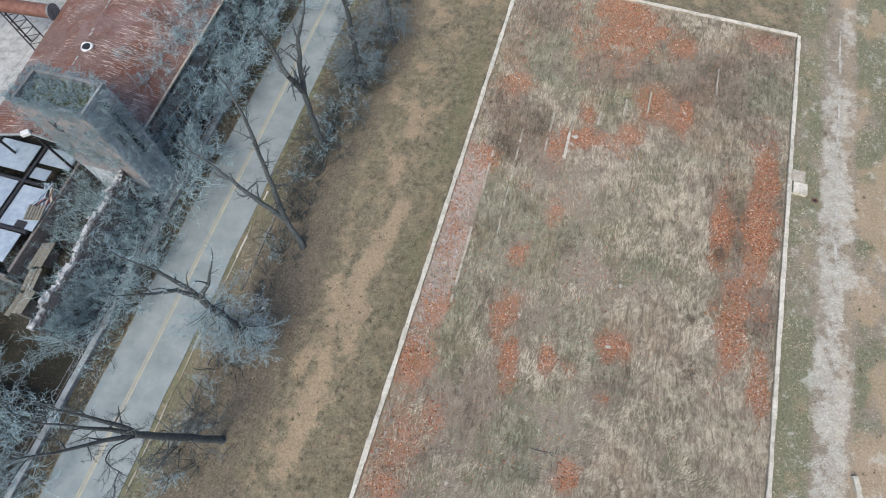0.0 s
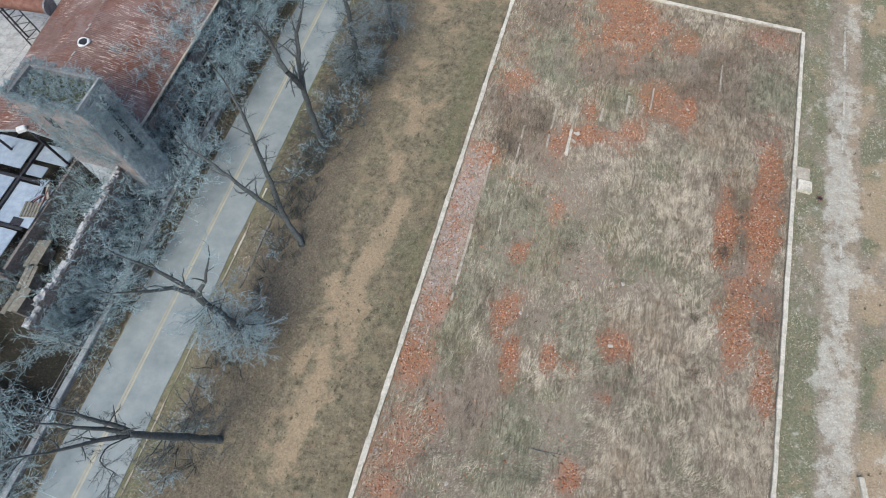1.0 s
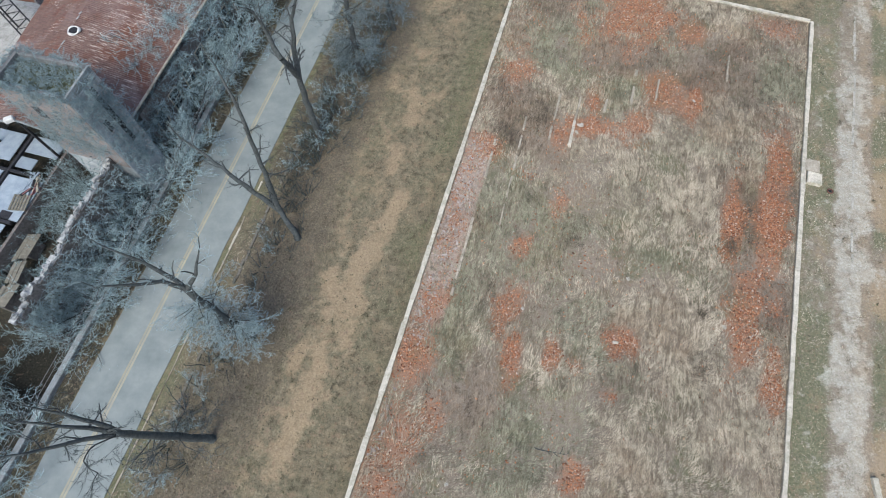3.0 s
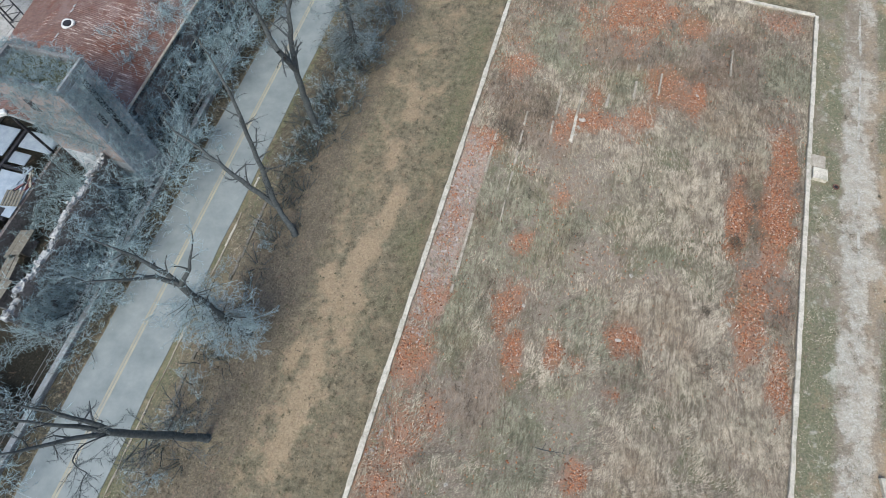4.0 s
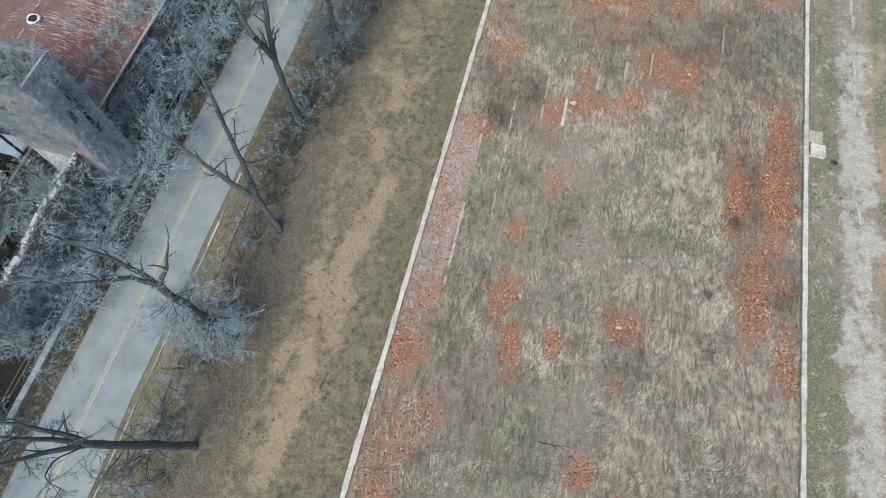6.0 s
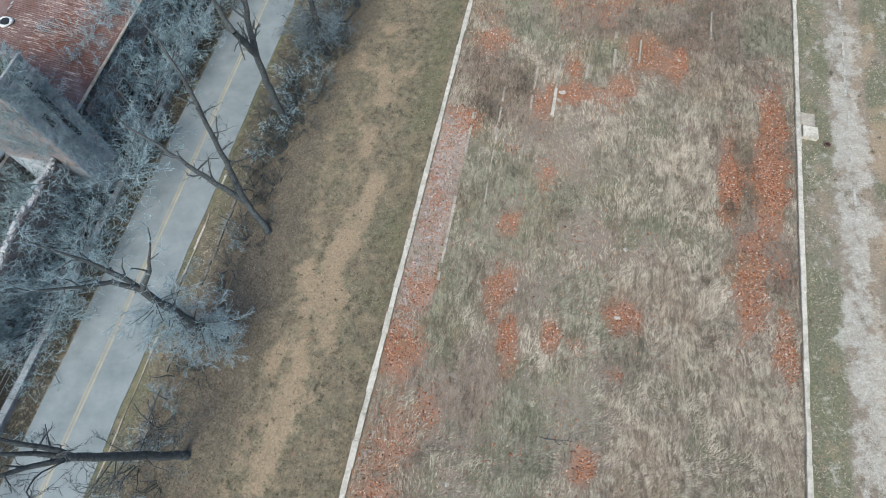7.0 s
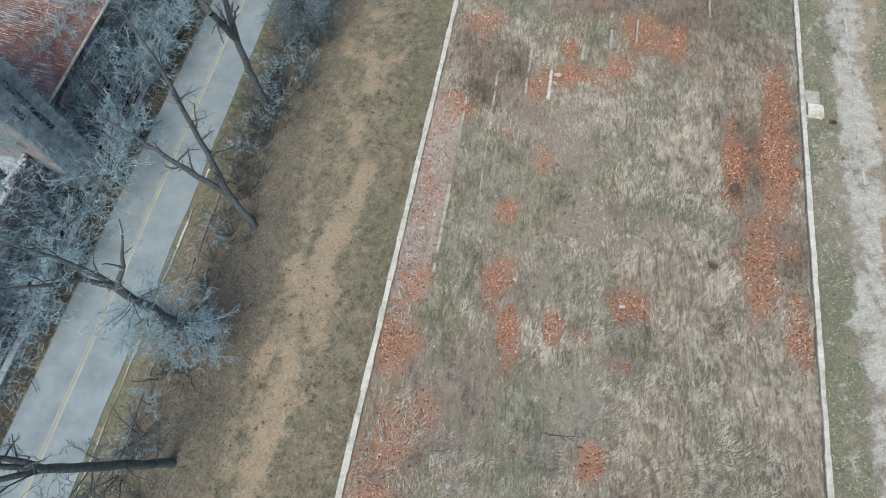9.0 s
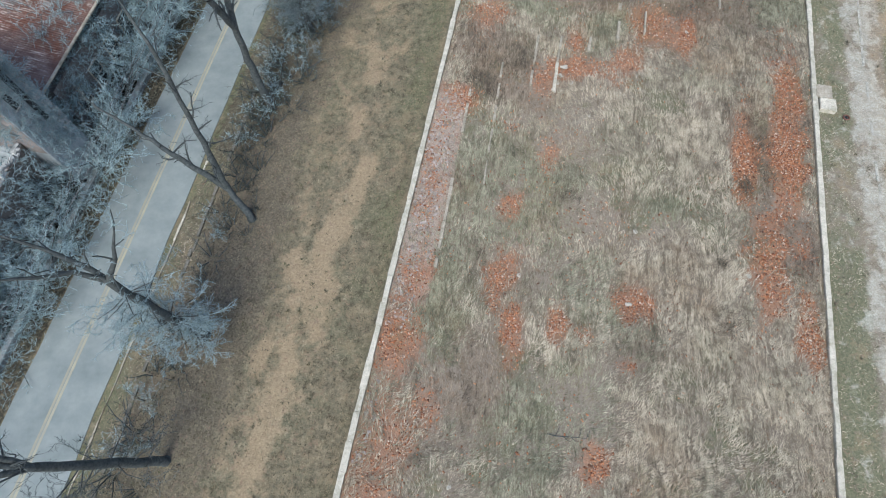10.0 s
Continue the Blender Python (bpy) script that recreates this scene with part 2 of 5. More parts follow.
YARD = concrete_material("pale_yard_concrete", (0.36, 0.355, 0.34), (0.52, 0.51, 0.485), 0.7)
WOOD = simple("weathered_board", (0.15, 0.14, 0.115), (0.28, 0.262, 0.215), 3.0, 0.9)
WOOD_PALE = simple("bleached_dry_wood", (0.36, 0.31, 0.24), (0.58, 0.51, 0.41), 6.0, 0.9)
PIPE = simple("rusty_steel_pipe", (0.14, 0.06, 0.045), (0.24, 0.13, 0.10), 1.5, 0.7, 0.2)
WHITE_METAL = simple("white_painted_metal", (0.62, 0.62, 0.60), (0.80, 0.80, 0.78), 3.0, 0.5)
RED_PAINT = simple("faded_red_paint", (0.21, 0.085, 0.09), (0.31, 0.15, 0.15), 3.0, 0.6)
WIRE = simple("weathered_cable", (0.25, 0.25, 0.26), (0.36, 0.36, 0.37), 2.0, 0.6, 0.2)


# ---------------------------------------------------------------- mesh helpers
def mesh_np(name, verts, *face_sets, mat=None, smooth=False):
    """A mesh from numpy vertices and face arrays (n, 3) or (n, 4)."""
    me = bpy.data.meshes.new(name)
    sets = [np.asarray(f, dtype=np.int32) for f in face_sets if len(f)]
    loops = np.concatenate([f.ravel() for f in sets])
    sizes = np.concatenate([np.full(len(f), f.shape[1], dtype=np.int32) for f in sets])
    starts = np.concatenate([[0], np.cumsum(sizes)[:-1]]).astype(np.int32)
    me.vertices.add(len(verts))
    me.vertices.foreach_set("co", np.asarray(verts, dtype=np.float32).ravel())
    me.loops.add(len(loops))
    me.loops.foreach_set("vertex_index", loops)
    me.polygons.add(len(sizes))
    me.polygons.foreach_set("loop_start", starts)
    me.update(calc_edges=True)
    if smooth:
        me.polygons.foreach_set("use_smooth", np.ones(len(sizes), dtype=bool))
    if mat:
        me.materials.append(mat)
    return me


def part(name, bm, material, parent=None, label="", smooth=False):
    """Links a bmesh, or a mesh, as one object, under a parent if given."""
    if isinstance(bm, bpy.types.Mesh):
        me = bm
    else:
        me = bpy.data.meshes.new(name)
        bm.to_mesh(me)
        bm.free()
        me.materials.append(material)
        if smooth:
            me.polygons.foreach_set("use_smooth", np.ones(len(me.polygons), dtype=bool))
    ob = new(name, me)
    ob.parent = parent
    return tagged(ob, label)


def empty(name, place, label, category, group="", turn=0.0):
    ob = new(name)
    ob.matrix_world = Matrix.Translation(place) @ Matrix.Rotation(turn, 4, "Z")
    return tagged(ob, label, category, group)


def box(bm, size, m=None, bevel=0.0, jitter=0.0, rng=None):
    made = bmesh.ops.create_cube(bm, size=1.0)["verts"]
    bmesh.ops.scale(bm, vec=size, verts=made)
    if bevel:
        edges = list({e for v in made for e in v.link_edges})
        made = list({v for f in bmesh.ops.bevel(bm, geom=edges, offset=bevel, segments=1, affect="EDGES")["faces"] for v in f.verts} | {v for v in made if v.is_valid})
    if jitter:
        for v in made:
            v.co += Vector([rng.uniform(-jitter, jitter) for _ in range(3)])
    if m is not None:
        bmesh.ops.transform(bm, matrix=m, verts=made)
    return made


def box_bm(size, m=None, bevel=0.0, jitter=0.0, rng=None):
    bm = bmesh.new()
    box(bm, size, m, bevel, jitter, rng)
    return bm


def tube_mesh(name, segs, mat, sides=5):
    """Tapered tubes, one for each (start, end, radius, end radius)."""
    s = np.array([(*a, *b, r, q) for a, b, r, q in segs], dtype=np.float64)
    a, b, r, q = s[:, 0:3], s[:, 3:6], s[:, 6], s[:, 7]
    d = b - a
    d /= np.linalg.norm(d, axis=1, keepdims=True) + 1e-9
    ref = np.where(np.abs(d[:, 2:3]) < 0.9, [[0, 0, 1.0]], [[1.0, 0, 0]])
    x = np.cross(d, ref)
    x /= np.linalg.norm(x, axis=1, keepdims=True)
    y = np.cross(d, x)
    ang = np.arange(sides) * 2 * np.pi / sides
    ring = np.cos(ang)[None, :, None] * x[:, None] + np.sin(ang)[None, :, None] * y[:, None]
    i = np.arange(sides)
    j = (i + 1) % sides
    full, tip = q > 0, q <= 0  # tubes, and tips that end in a point
    v = np.concatenate([a[full, None] + ring[full] * r[full, None, None], b[full, None] + ring[full] * q[full, None, None]], 1).reshape(-1, 3)
    base = (np.arange(full.sum()) * 2 * sides)[:, None]
    f = np.stack([base + i, base + j, base + j + sides, base + i + sides], -1).reshape(-1, 4)
    vt = np.concatenate([a[tip, None] + ring[tip] * r[tip, None, None], b[tip, None]], 1).reshape(-1, 3)
    base = len(v) + (np.arange(tip.sum()) * (sides + 1))[:, None]
    g = np.stack([base + i, base + j, base + sides + 0 * i], -1).reshape(-1, 3)
    return mesh_np(name, np.concatenate([v, vt]), f, g, mat=mat, smooth=sides > 4)


def lattice(seed):
    return np.random.RandomState(seed).rand(128, 128)


def field(x, y, size, seed, octaves=4):
    """Smooth noise between 0 and 1 over the plan, with features of about that size in metres."""
    out, amp, total = 0.0, 1.0, 0.0
    for o in range(octaves):
        g = lattice(seed + o)
        fx, fy = np.asarray(x) / size * 2**o, np.asarray(y) / size * 2**o
        ix, iy = np.floor(fx).astype(int), np.floor(fy).astype(int)
        tx, ty = fx - ix, fy - iy
        tx, ty = tx * tx * (3 - 2 * tx), ty * ty * (3 - 2 * ty)
        c = lambda p, q: g[(ix + p) % 128, (iy + q) % 128]
        out = out + amp * ((c(0, 0) * (1 - tx) + c(1, 0) * tx) * (1 - ty) + (c(0, 1) * (1 - tx) + c(1, 1) * tx) * ty)
        total += amp
        amp *= 0.62
    return out / total


def step(a, b, v):
    t = np.clip((v - a) / (b - a), 0, 1)
    return t * t * (3 - 2 * t)


# ---------------------------------------------------------------- plan
# west: metres west of the lot's west wall; along: metres along it. east, north: metres outside the other two walls.
ALONG, WEST, CORNER = Vector((0.307, 0.9517)), Vector((-0.9517, 0.307)), Vector((-8.98, 0.0))
TURN_W = math.atan2(-0.307, 0.9517)


def west_of(x, y):
    return (-8.98 + 0.3226 * y - x) * 0.9517


def along_of(x, y):
    return (x + 8.98) * 0.307 + y * 0.9517


def outside_west(x, y):
    return (-8.78 + 0.3333 * y - x) * 0.9487


def east_of(x, y):
    return (x - 26.42 - 0.363 * y) * 0.940


def north_of(x, y):
    return (y - 49.25 + 0.386 * (x - 44.3)) * 0.933


def at(west, along, z=0.0):
    p = CORNER + WEST * west + ALONG * along
    return Vector((p.x, p.y, z))


ROAD_Z = -5.0
PROFILE_W = [-1, 0.0, 0.5, 4, 9, 14, 16.5, 18.2, 18.6, 21.3, 29.6, 31.8, 32.2, 36, 60, 90]
PROFILE_Z = [0, 0.0, -1.1, -1.6, -2.1, -2.3, -3.1, -3.6, -4.0, -5.0, -5.0, -5.0, -6.0, -7.6, -7.6, -6.0]


def height(x, y):
    w = west_of(x, y)
    w = w + (outside_west(x, y) - w) * step(9, 4, w)
    z = np.interp(w, PROFILE_W, PROFILE_Z)
    z = z + 2.9 * step(32.3, 34.0, w) * step(5.0, 8.5, along_of(x, y)) * step(70, 60, w)
    z = z - 3.0 * step(32.4, 33.2, w) * step(47, 44.5, w) * step(9.2, 7.6, along_of(x, y)) * step(-1.5, 1.0, along_of(x, y))
    rough = np.where((w > 20.8) & (w < 32.3), 0.02, 0.16) * (field(x, y, 4.0, 11) - 0.5)
    return z + rough * np.where((w > -1.0) & (w < 0.8), 0.2, 1.0) - step(0, 40, w - 62) * 1.0


PATCHES = [  # x, y, half width, half length, density of broken brick
    (24.08, 51.28, 5.6, 5.2, 1.0), (23.97, 56.64, 4.3, 2.6, 0.8), (9.09, 44.14, 2.6, 3.5, 0.7), (11.32, 53.05, 3.5, 3.9, 0.35),
    (25.33, 40.24, 2.7, 3.0, 0.9), (28.0, 37.69, 1.1, 2.9, 1.0), (21.63, 36.11, 1.6, 2.4, 0.9), (17.13, 35.59, 3.4, 1.4, 1.0),
    (17.34, 39.11, 1.2, 2.0, 0.8), (12.96, 35.08, 1.4, 1.9, 0.7), (40.04, 48.41, 3.4, 2.4, 0.5), (33.15, 25.8, 1.55, 9.0, 1.6),
    (28.6, 24.2, 1.2, 4.6, 1.25), (26.92, 13.95, 1.9, 4.2, 1.1), (27.74, 7.37, 1.0, 3.9, 1.1), (30.06, 14.63, 1.1, 2.0, 0.6),
    (5.94, 15.85, 1.4, 2.6, 1.1), (5.87, 12.01, 0.9, 2.8, 1.1), (4.82, 8.96, 0.7, 0.8, 0.6), (9.21, 11.32, 0.8, 1.5, 1.0),
    (11.04, 10.19, 0.8, 0.8, 0.6), (15.35, 12.08, 2.0, 1.3, 1.0), (13.58, 7.55, 0.7, 0.7, 0.6), (7.61, 21.99, 1.0, 1.6, 0.8),
    (11.86, 26.27, 0.9, 2.0, 0.6), (3.71, 32.64, 1.6, 4.1, 0.32), (0.89, 24.56, 1.6, 4.7, 0.4), (-0.81, 17.33, 2.0, 2.4, 0.5),
    (-3.1, 11.92, 1.8, 2.4, 0.75), (-4.6, 4.13, 2.5, 3.1, 0.55), (-1.93, 6.33, 1.2, 2.3, 0.55), (-6.0, 1.04, 1.6, 1.4, 0.7),
    (9.68, 1.19, 1.2, 1.4, 0.9), (5.64, 33.63, 1.2, 2.1, 0.6), (8.72, 30.21, 1.5, 1.1, 0.35), (29.6, 48.3, 2.2, 1.7, 0.8), (18.6, 49.3, 2.2, 2.6, 0.55), (22.3, 45.6, 1.8, 1.6, 0.5),
]


def in_patch(x, y, p, ragged):
    dx, dy = x - p[0], y - p[1]
    a, b = (dx * 0.945 - dy * 0.327) / p[2], (dx * 0.327 + dy * 0.945) / p[3]
    return np.clip(1.45 - np.sqrt(a * a + b * b) + ragged, 0, 1)


def rubble(x, y, grow=0.0):
    out = np.zeros_like(x)
    ragged = grow + 1.5 * (field(x, y, 2.2, 137) - 0.5)
    for p in PATCHES:
        out = np.maximum(out, in_patch(x, y, p, ragged) * p[4])
    return out


def in_lot(x, y):
    return step(0.1, 0.3, -outside_west(x, y)) * step(0.1, 0.3, -east_of(x, y)) * step(0.1, 0.3, -north_of(x, y))


DIRT = [(4.6, 27.6, 1.1, 4.0), (5.4, 22.6, 1.4, 3.2), (6.1, 16.2, 2.1, 4.8), (6.6, 9.4, 1.7, 4.4), (6.3, 32.6, 0.8, 2.6), (7.0, 3.6, 1.3, 2.6), (8.6, 18.5, 1.0, 3.2), (8.6, 11.0, 1.0, 2.4)]


def tan_dirt(x, y):
    w = west_of(x, y)
    a = along_of(x, y)
    torn = 2.3 * (field(x, y, 2.2, 40) - 0.5)
    strip = np.max([np.clip(1.15 - np.hypot((w - p) / r, (a - q) / t) + torn, 0, 1) for p, q, r, t in DIRT], 0)
    wide = step(6.0, 1.0, np.abs(w - 8.2)) * 0.5 * step(0.35, 0.75, field(x, y, 1.3, 41))
    far = step(8, 3, np.abs(w - 5)) * 0.5 * step(0.5, 0.66, field(x, y, 3.0, 43)) * step(30, 40, y)
    e = east_of(x, y)
    verge = step(5.0, 5.6, e) * step(7.0, 6.2, e) * 0.4 + step(6.2, 7.2, e) * 0.8 * step(0.46, 0.62, field(x, y, 5.0, 47) + 0.18 * step(34, 24, y) - 0.06) + step(0.6, 1.4, e) * step(3.2, 2.4, e) * 0.35 * step(0.5, 0.65, field(x, y, 2.0, 48))
    top = step(0.3, 2, north_of(x, y)) * 0.6 * step(0.45, 0.62, field(x, y, 4.0, 49)) * step(0, 1, -w)
    return np.clip(strip + wide + far + verge + top, 0, 1)


def litter_and_shade(x, y):
    w = west_of(x, y)
    n = field(x, y, 5.0, 53)
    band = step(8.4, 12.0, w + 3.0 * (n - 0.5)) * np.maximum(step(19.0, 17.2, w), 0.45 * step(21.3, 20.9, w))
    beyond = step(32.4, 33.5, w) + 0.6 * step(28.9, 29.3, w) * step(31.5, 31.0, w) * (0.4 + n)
    # tree shade on the northern bank, painted with the leaf litter colour
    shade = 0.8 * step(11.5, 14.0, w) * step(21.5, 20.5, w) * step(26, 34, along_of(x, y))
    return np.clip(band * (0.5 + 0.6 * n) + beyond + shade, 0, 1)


def greenness(x, y):
    w, e = west_of(x, y), east_of(x, y)
    n = field(x, y, 6.0, 61)
    lot = in_lot(x, y) * step(0.44, 0.66, 0.65 * n + 0.35 * field(x, y, 1.6, 65)) * 0.75
    side = step(5.0, 1.5, w) * step(0.2, 0.6, w) * 0.5 * step(0.42, 0.62, n)
    strip = step(0.2, 0.5, e) * step(4.1, 2.4, e) * (0.3 + 0.8 * step(0.36, 0.64, 0.55 * n + 0.45 * field(x, y, 1.7, 67) + 0.08 * step(20, 8, y))) + step(6.4, 7.2, e) * 0.95 * step(0.34, 0.64, 0.6 * n + 0.4 * field(x, y, 2.1, 69) + 0.2 * step(22, 36, y) - 0.05)
    verge = step(18.4, 19.5, w) * step(22.5, 21.4, w) * (0.2 + 0.5 * step(0.4, 0.6, n)) + step(28.8, 29.4, w) * step(31.6, 31.0, w) * (0.2 + 0.3 * step(0.4, 0.6, n))
    pit = step(33, 34, w) * step(44, 42, w) * step(15, 13, along_of(x, y)) * 0.3
    return np.clip(lot + side + strip + verge + pit, 0, 1)


def gravel_track(x, y):
    e = east_of(x, y) + 1.5 * (field(x, y, 3.0, 71) - 0.5)
    n = field(x, y, 3.0, 73)
    return np.clip(step(2.7, 4.0, e) * step(6.2, 5.0, e) * (0.25 + 0.95 * step(0.36, 0.60, 0.55 * n + 0.45 * field(x, y, 0.9, 77))) * (0.45 + 0.55 * step(40, 32, y)) * step(54, 46, y) + 0.55 * step(0.4, 1.0, e) * step(0.48, 0.72, field(x, y, 1.4, 75)) + 0.6 * step(5.0, 5.5, e) * step(7.0, 6.2, e) * step(0.3, 0.6, n), 0, 1)


def crumbled_floor(x, y):
    w, a = outside_west(x, y), along_of(x, y)
    return step(-3.5, -2.9, w) * step(-0.1, -0.4, w) * (0.12 + 0.88 * step(13, 17.5, a)) * step(-6, 2, a) * step(42, 36, a) * (0.75 + 0.5 * step(0.3, 0.6, field(x, y, 3.0, 79)))


# ---------------------------------------------------------------- ground
def axis(lo, hi, gap, far):
    inner = np.arange(lo, hi, gap)
    grow = np.cumsum(gap * 1.35 ** np.arange(1, 40))
    grow = grow[grow < far]
    return np.concatenate([lo - grow[::-1], inner, inner[-1] + grow])


def build_ground():
    xs, ys = axis(-66, 62, 0.38, 2500), axis(-12, 76, 0.38, 2500)
    x, y = np.meshgrid(xs, ys, indexing="ij")
    x, y = x.ravel(), y.ravel()
    ny = len(ys)
    i, j = np.meshgrid(np.arange(len(xs) - 1), np.arange(ny - 1), indexing="ij")
    k = (i * ny + j).ravel()
    me = mesh_np("ground", np.stack([x, y, height(x, y)], 1), np.stack([k, k + ny, k + ny + 1, k + 1], 1), mat=GROUND, smooth=True)
    # the last mask here also paints shade beyond the parapet, on verge and bank
    masks = dict(lot=np.maximum(in_lot(x, y), 0.8 * step(0.3, 0.6, east_of(x, y)) * step(0, -1, west_of(x, y))), green=greenness(x, y), dirt=tan_dirt(x, y), litter_shade=litter_and_shade(x, y), gravel=gravel_track(x, y), pale=np.maximum(crumbled_floor(x, y), 0.75 * in_lot(x, y) * in_patch(x, y, (39.6, 48.6, 3.6, 1.3), 1.2 * (field(x, y, 1.5, 139) - 0.5))), damp_shade=np.maximum(np.maximum(step(31.9, 32.6, west_of(x, y)), 0.5 * step(28.9, 29.2, west_of(x, y))), 0.3 * step(13.5, 16.0, west_of(x, y)) * step(21.9, 21.4, west_of(x, y)) * step(26, 32, along_of(x, y))),
                 dust=np.clip(rubble(x, y) * (0.3 + 1.2 * field(x, y, 1.2, 83)) * (0.42 + 0.7 * rubble(x, y)) + 0.30 * rubble(x, y, 0.5) * step(0.3, 0.6, field(x, y, 1.7, 89)) + 0.55 * step(-5.0, -2.0, outside_west(x, y)) * step(19, 15, along_of(x, y)) * step(0.25, 0.6, field(x, y, 2.4, 85)) + 0.16 * step(0.5, 0.7, field(x, y, 7.0, 87)), 0, 1) * in_lot(x, y))
    for name, v in masks.items():
        me.attributes.new(name, "FLOAT", "POINT").data.foreach_set("value", v.astype(np.float32))
    tagged(new("ground", me), "uneven winter ground of dry turf, soil and dirt", "ground", kind="structure")


build_ground()


def strip_mesh(name, w0, w1, a0, a1, z, thick, mat, gap=2.0, wobble=0.0, seed=5):
    """A long slab lying along the lot's west wall direction."""
    n = max(2, int((a1 - a0) / gap))
    rng = random.Random(seed)
    bm = bmesh.new()
    rings = []
    for i in range(n + 1):
        a = a0 + (a1 - a0) * i / n
        s, q = rng.uniform(-wobble, wobble), rng.uniform(-wobble, wobble)
        rings.append([bm.verts.new(at(w, a, h)) for w, h in ((w0 + s, z - thick), (w0 + s, z), (w1 + q, z), (w1 + q, z - thick))])
    for r, t in zip(rings, rings[1:]):
        for i in range(4):
            bm.faces.new((r[i], r[(i + 1) % 4], t[(i + 1) % 4], t[i]))
    bm.faces.new(rings[0])
    bm.faces.new(rings[-1][::-1])
    bmesh.ops.recalc_face_normals(bm, faces=bm.faces)
    return part(name, bm, mat)


road = strip_mesh("road", 21.8, 28.9, -140, 260, ROAD_Z + 0.07, 0.4, ASPHALT, 4.0, 0.1)
tagged(road, "faded grey two-lane asphalt road", "road", kind="structure")
for name, w in (("centre_line", 25.12), ("centre_line", 25.40)):
    ob = strip_mesh(name, w, w + 0.22, -140, 260, ROAD_Z + 0.078, 0.02, YELLOW, 4.0)
    tagged(ob, "worn yellow painted centre line on the road", "road marking", "road centre lines", kind="structure")
kerb = strip_mesh("kerb", 21.10, 21.18, -20, 24, ROAD_Z + 0.20, 0.5, FOOTING, 1.2, 0.07)
tagged(kerb, "thin uneven pale concrete kerb beside the road", "kerb", kind="structure")


for a0, a1 in ((19.8, 22.5), (13.6, 14.9), (9.2, 10.8), (27.4, 28.6)):
    ob = strip_mesh("kerb_remnant", 21.04, 21.24, a0, a1, ROAD_Z + 0.23, 0.4, CONCRETE, 0.6, 0.04, int(a0))
    tagged(ob, "short white remnant of kerb at the road edge", "kerb", "kerb remnants", kind="structure")


def stone_edging():
    rng = random.Random(8)
    root = empty("stone_edging", at(18.4, 20, -3.8), "low broken row of grey edging stones on the bank", "edging")
    root["kind"] = "structure"
    inv = root.matrix_world.inverted()
    a = -8.0
    while a < 62:
        ln = rng.uniform(0.7, 1.3)
        if rng.random() < 0.6:
            m = inv @ Matrix.Translation(at(18.4 + rng.uniform(-0.12, 0.12), a, -3.72)) @ Matrix.Rotation(TURN_W + rng.uniform(-0.1, 0.1), 4, "Z")
            part("stone", box_bm((0.30, ln, 0.42), m, 0.05, 0.03, rng), EDGE_STONE, root)
        a += ln + 0.05


stone_edging()


def parapet():
    root = empty("parapet_wall", at(31.35, 30, -5), "low dark grey concrete parapet beside the road", "wall")
    root["kind"] = "structure"
    inv = root.matrix_world.inverted()
    rng = random.Random(3)
    a = -30.0
    while a < 90:
        m = inv @ Matrix.Translation(at(31.35, a + 1.5, -5.6)) @ Matrix.Rotation(TURN_W, 4, "Z")
        part("wall_section", box_bm((0.55, 2.98, 2.2), m, 0.02), DARK_CONCRETE, root)
        m = inv @ Matrix.Translation(at(31.35 + rng.uniform(-0.03, 0.03), a + 1.5, -4.42)) @ Matrix.Rotation(TURN_W, 4, "Z")
        part("coping", box_bm((0.62, 2.96, 0.16), m, 0.03), COPING, root)
        a += 3.0


parapet()


# ---------------------------------------------------------------- foundation of the vanished warehouse
def foundation_wall(name, start, end, top, bottom, thick, label, seed):
    rng = random.Random(seed)
    start, end = Vector(start), Vector(end)
    d = end - start
    turn = math.atan2(-d.x, d.y)
    root = empty(name, (*start, 0), label, "wall")
    root["kind"] = "structure"
    inv = root.matrix_world.inverted()
    length = d.length
    mid = (start + end) / 2
    m = inv @ Matrix.Translation((*mid, (top - 0.10 + bottom) / 2)) @ Matrix.Rotation(turn, 4, "Z")
    part("wall_core", box_bm((thick - 0.06, length, top - 0.10 - bottom), m), FOOTING, root)
    s = 0.0
    while s < length - 0.05:
        ln = min(rng.uniform(1.3, 2.6), length - s)
        p = start + d.normalized() * (s + ln / 2)
        m = inv @ Matrix.Translation((p.x, p.y, top - 0.05 + rng.uniform(-0.02, 0.02))) @ Matrix.Rotation(turn + rng.uniform(-0.014, 0.014), 4, "Z")
        part("coping_block", box_bm((thick + rng.uniform(-0.07, 0.06), ln - 0.008, 0.14), m, 0.012, 0.02, rng), CONCRETE, root)
        s += ln
    return root


foundation_wall("wall_west", (-8.78 - 0.3333 * 26, -26), (11.8, 61.8), 0.32, -1.6, 0.44, "long pale concrete foundation wall with worn blocks", 1)
foundation_wall("wall_east", (26.42 - 0.363 * 26, -26), (44.3, 49.2), 0.32, -0.4, 0.40, "long pale concrete foundation wall beside a track", 2)
foundation_wall("wall_north", (12.0, 61.73), (44.08, 49.33), 0.32, -0.4, 0.44, "pale concrete foundation wall closing the lot", 3)


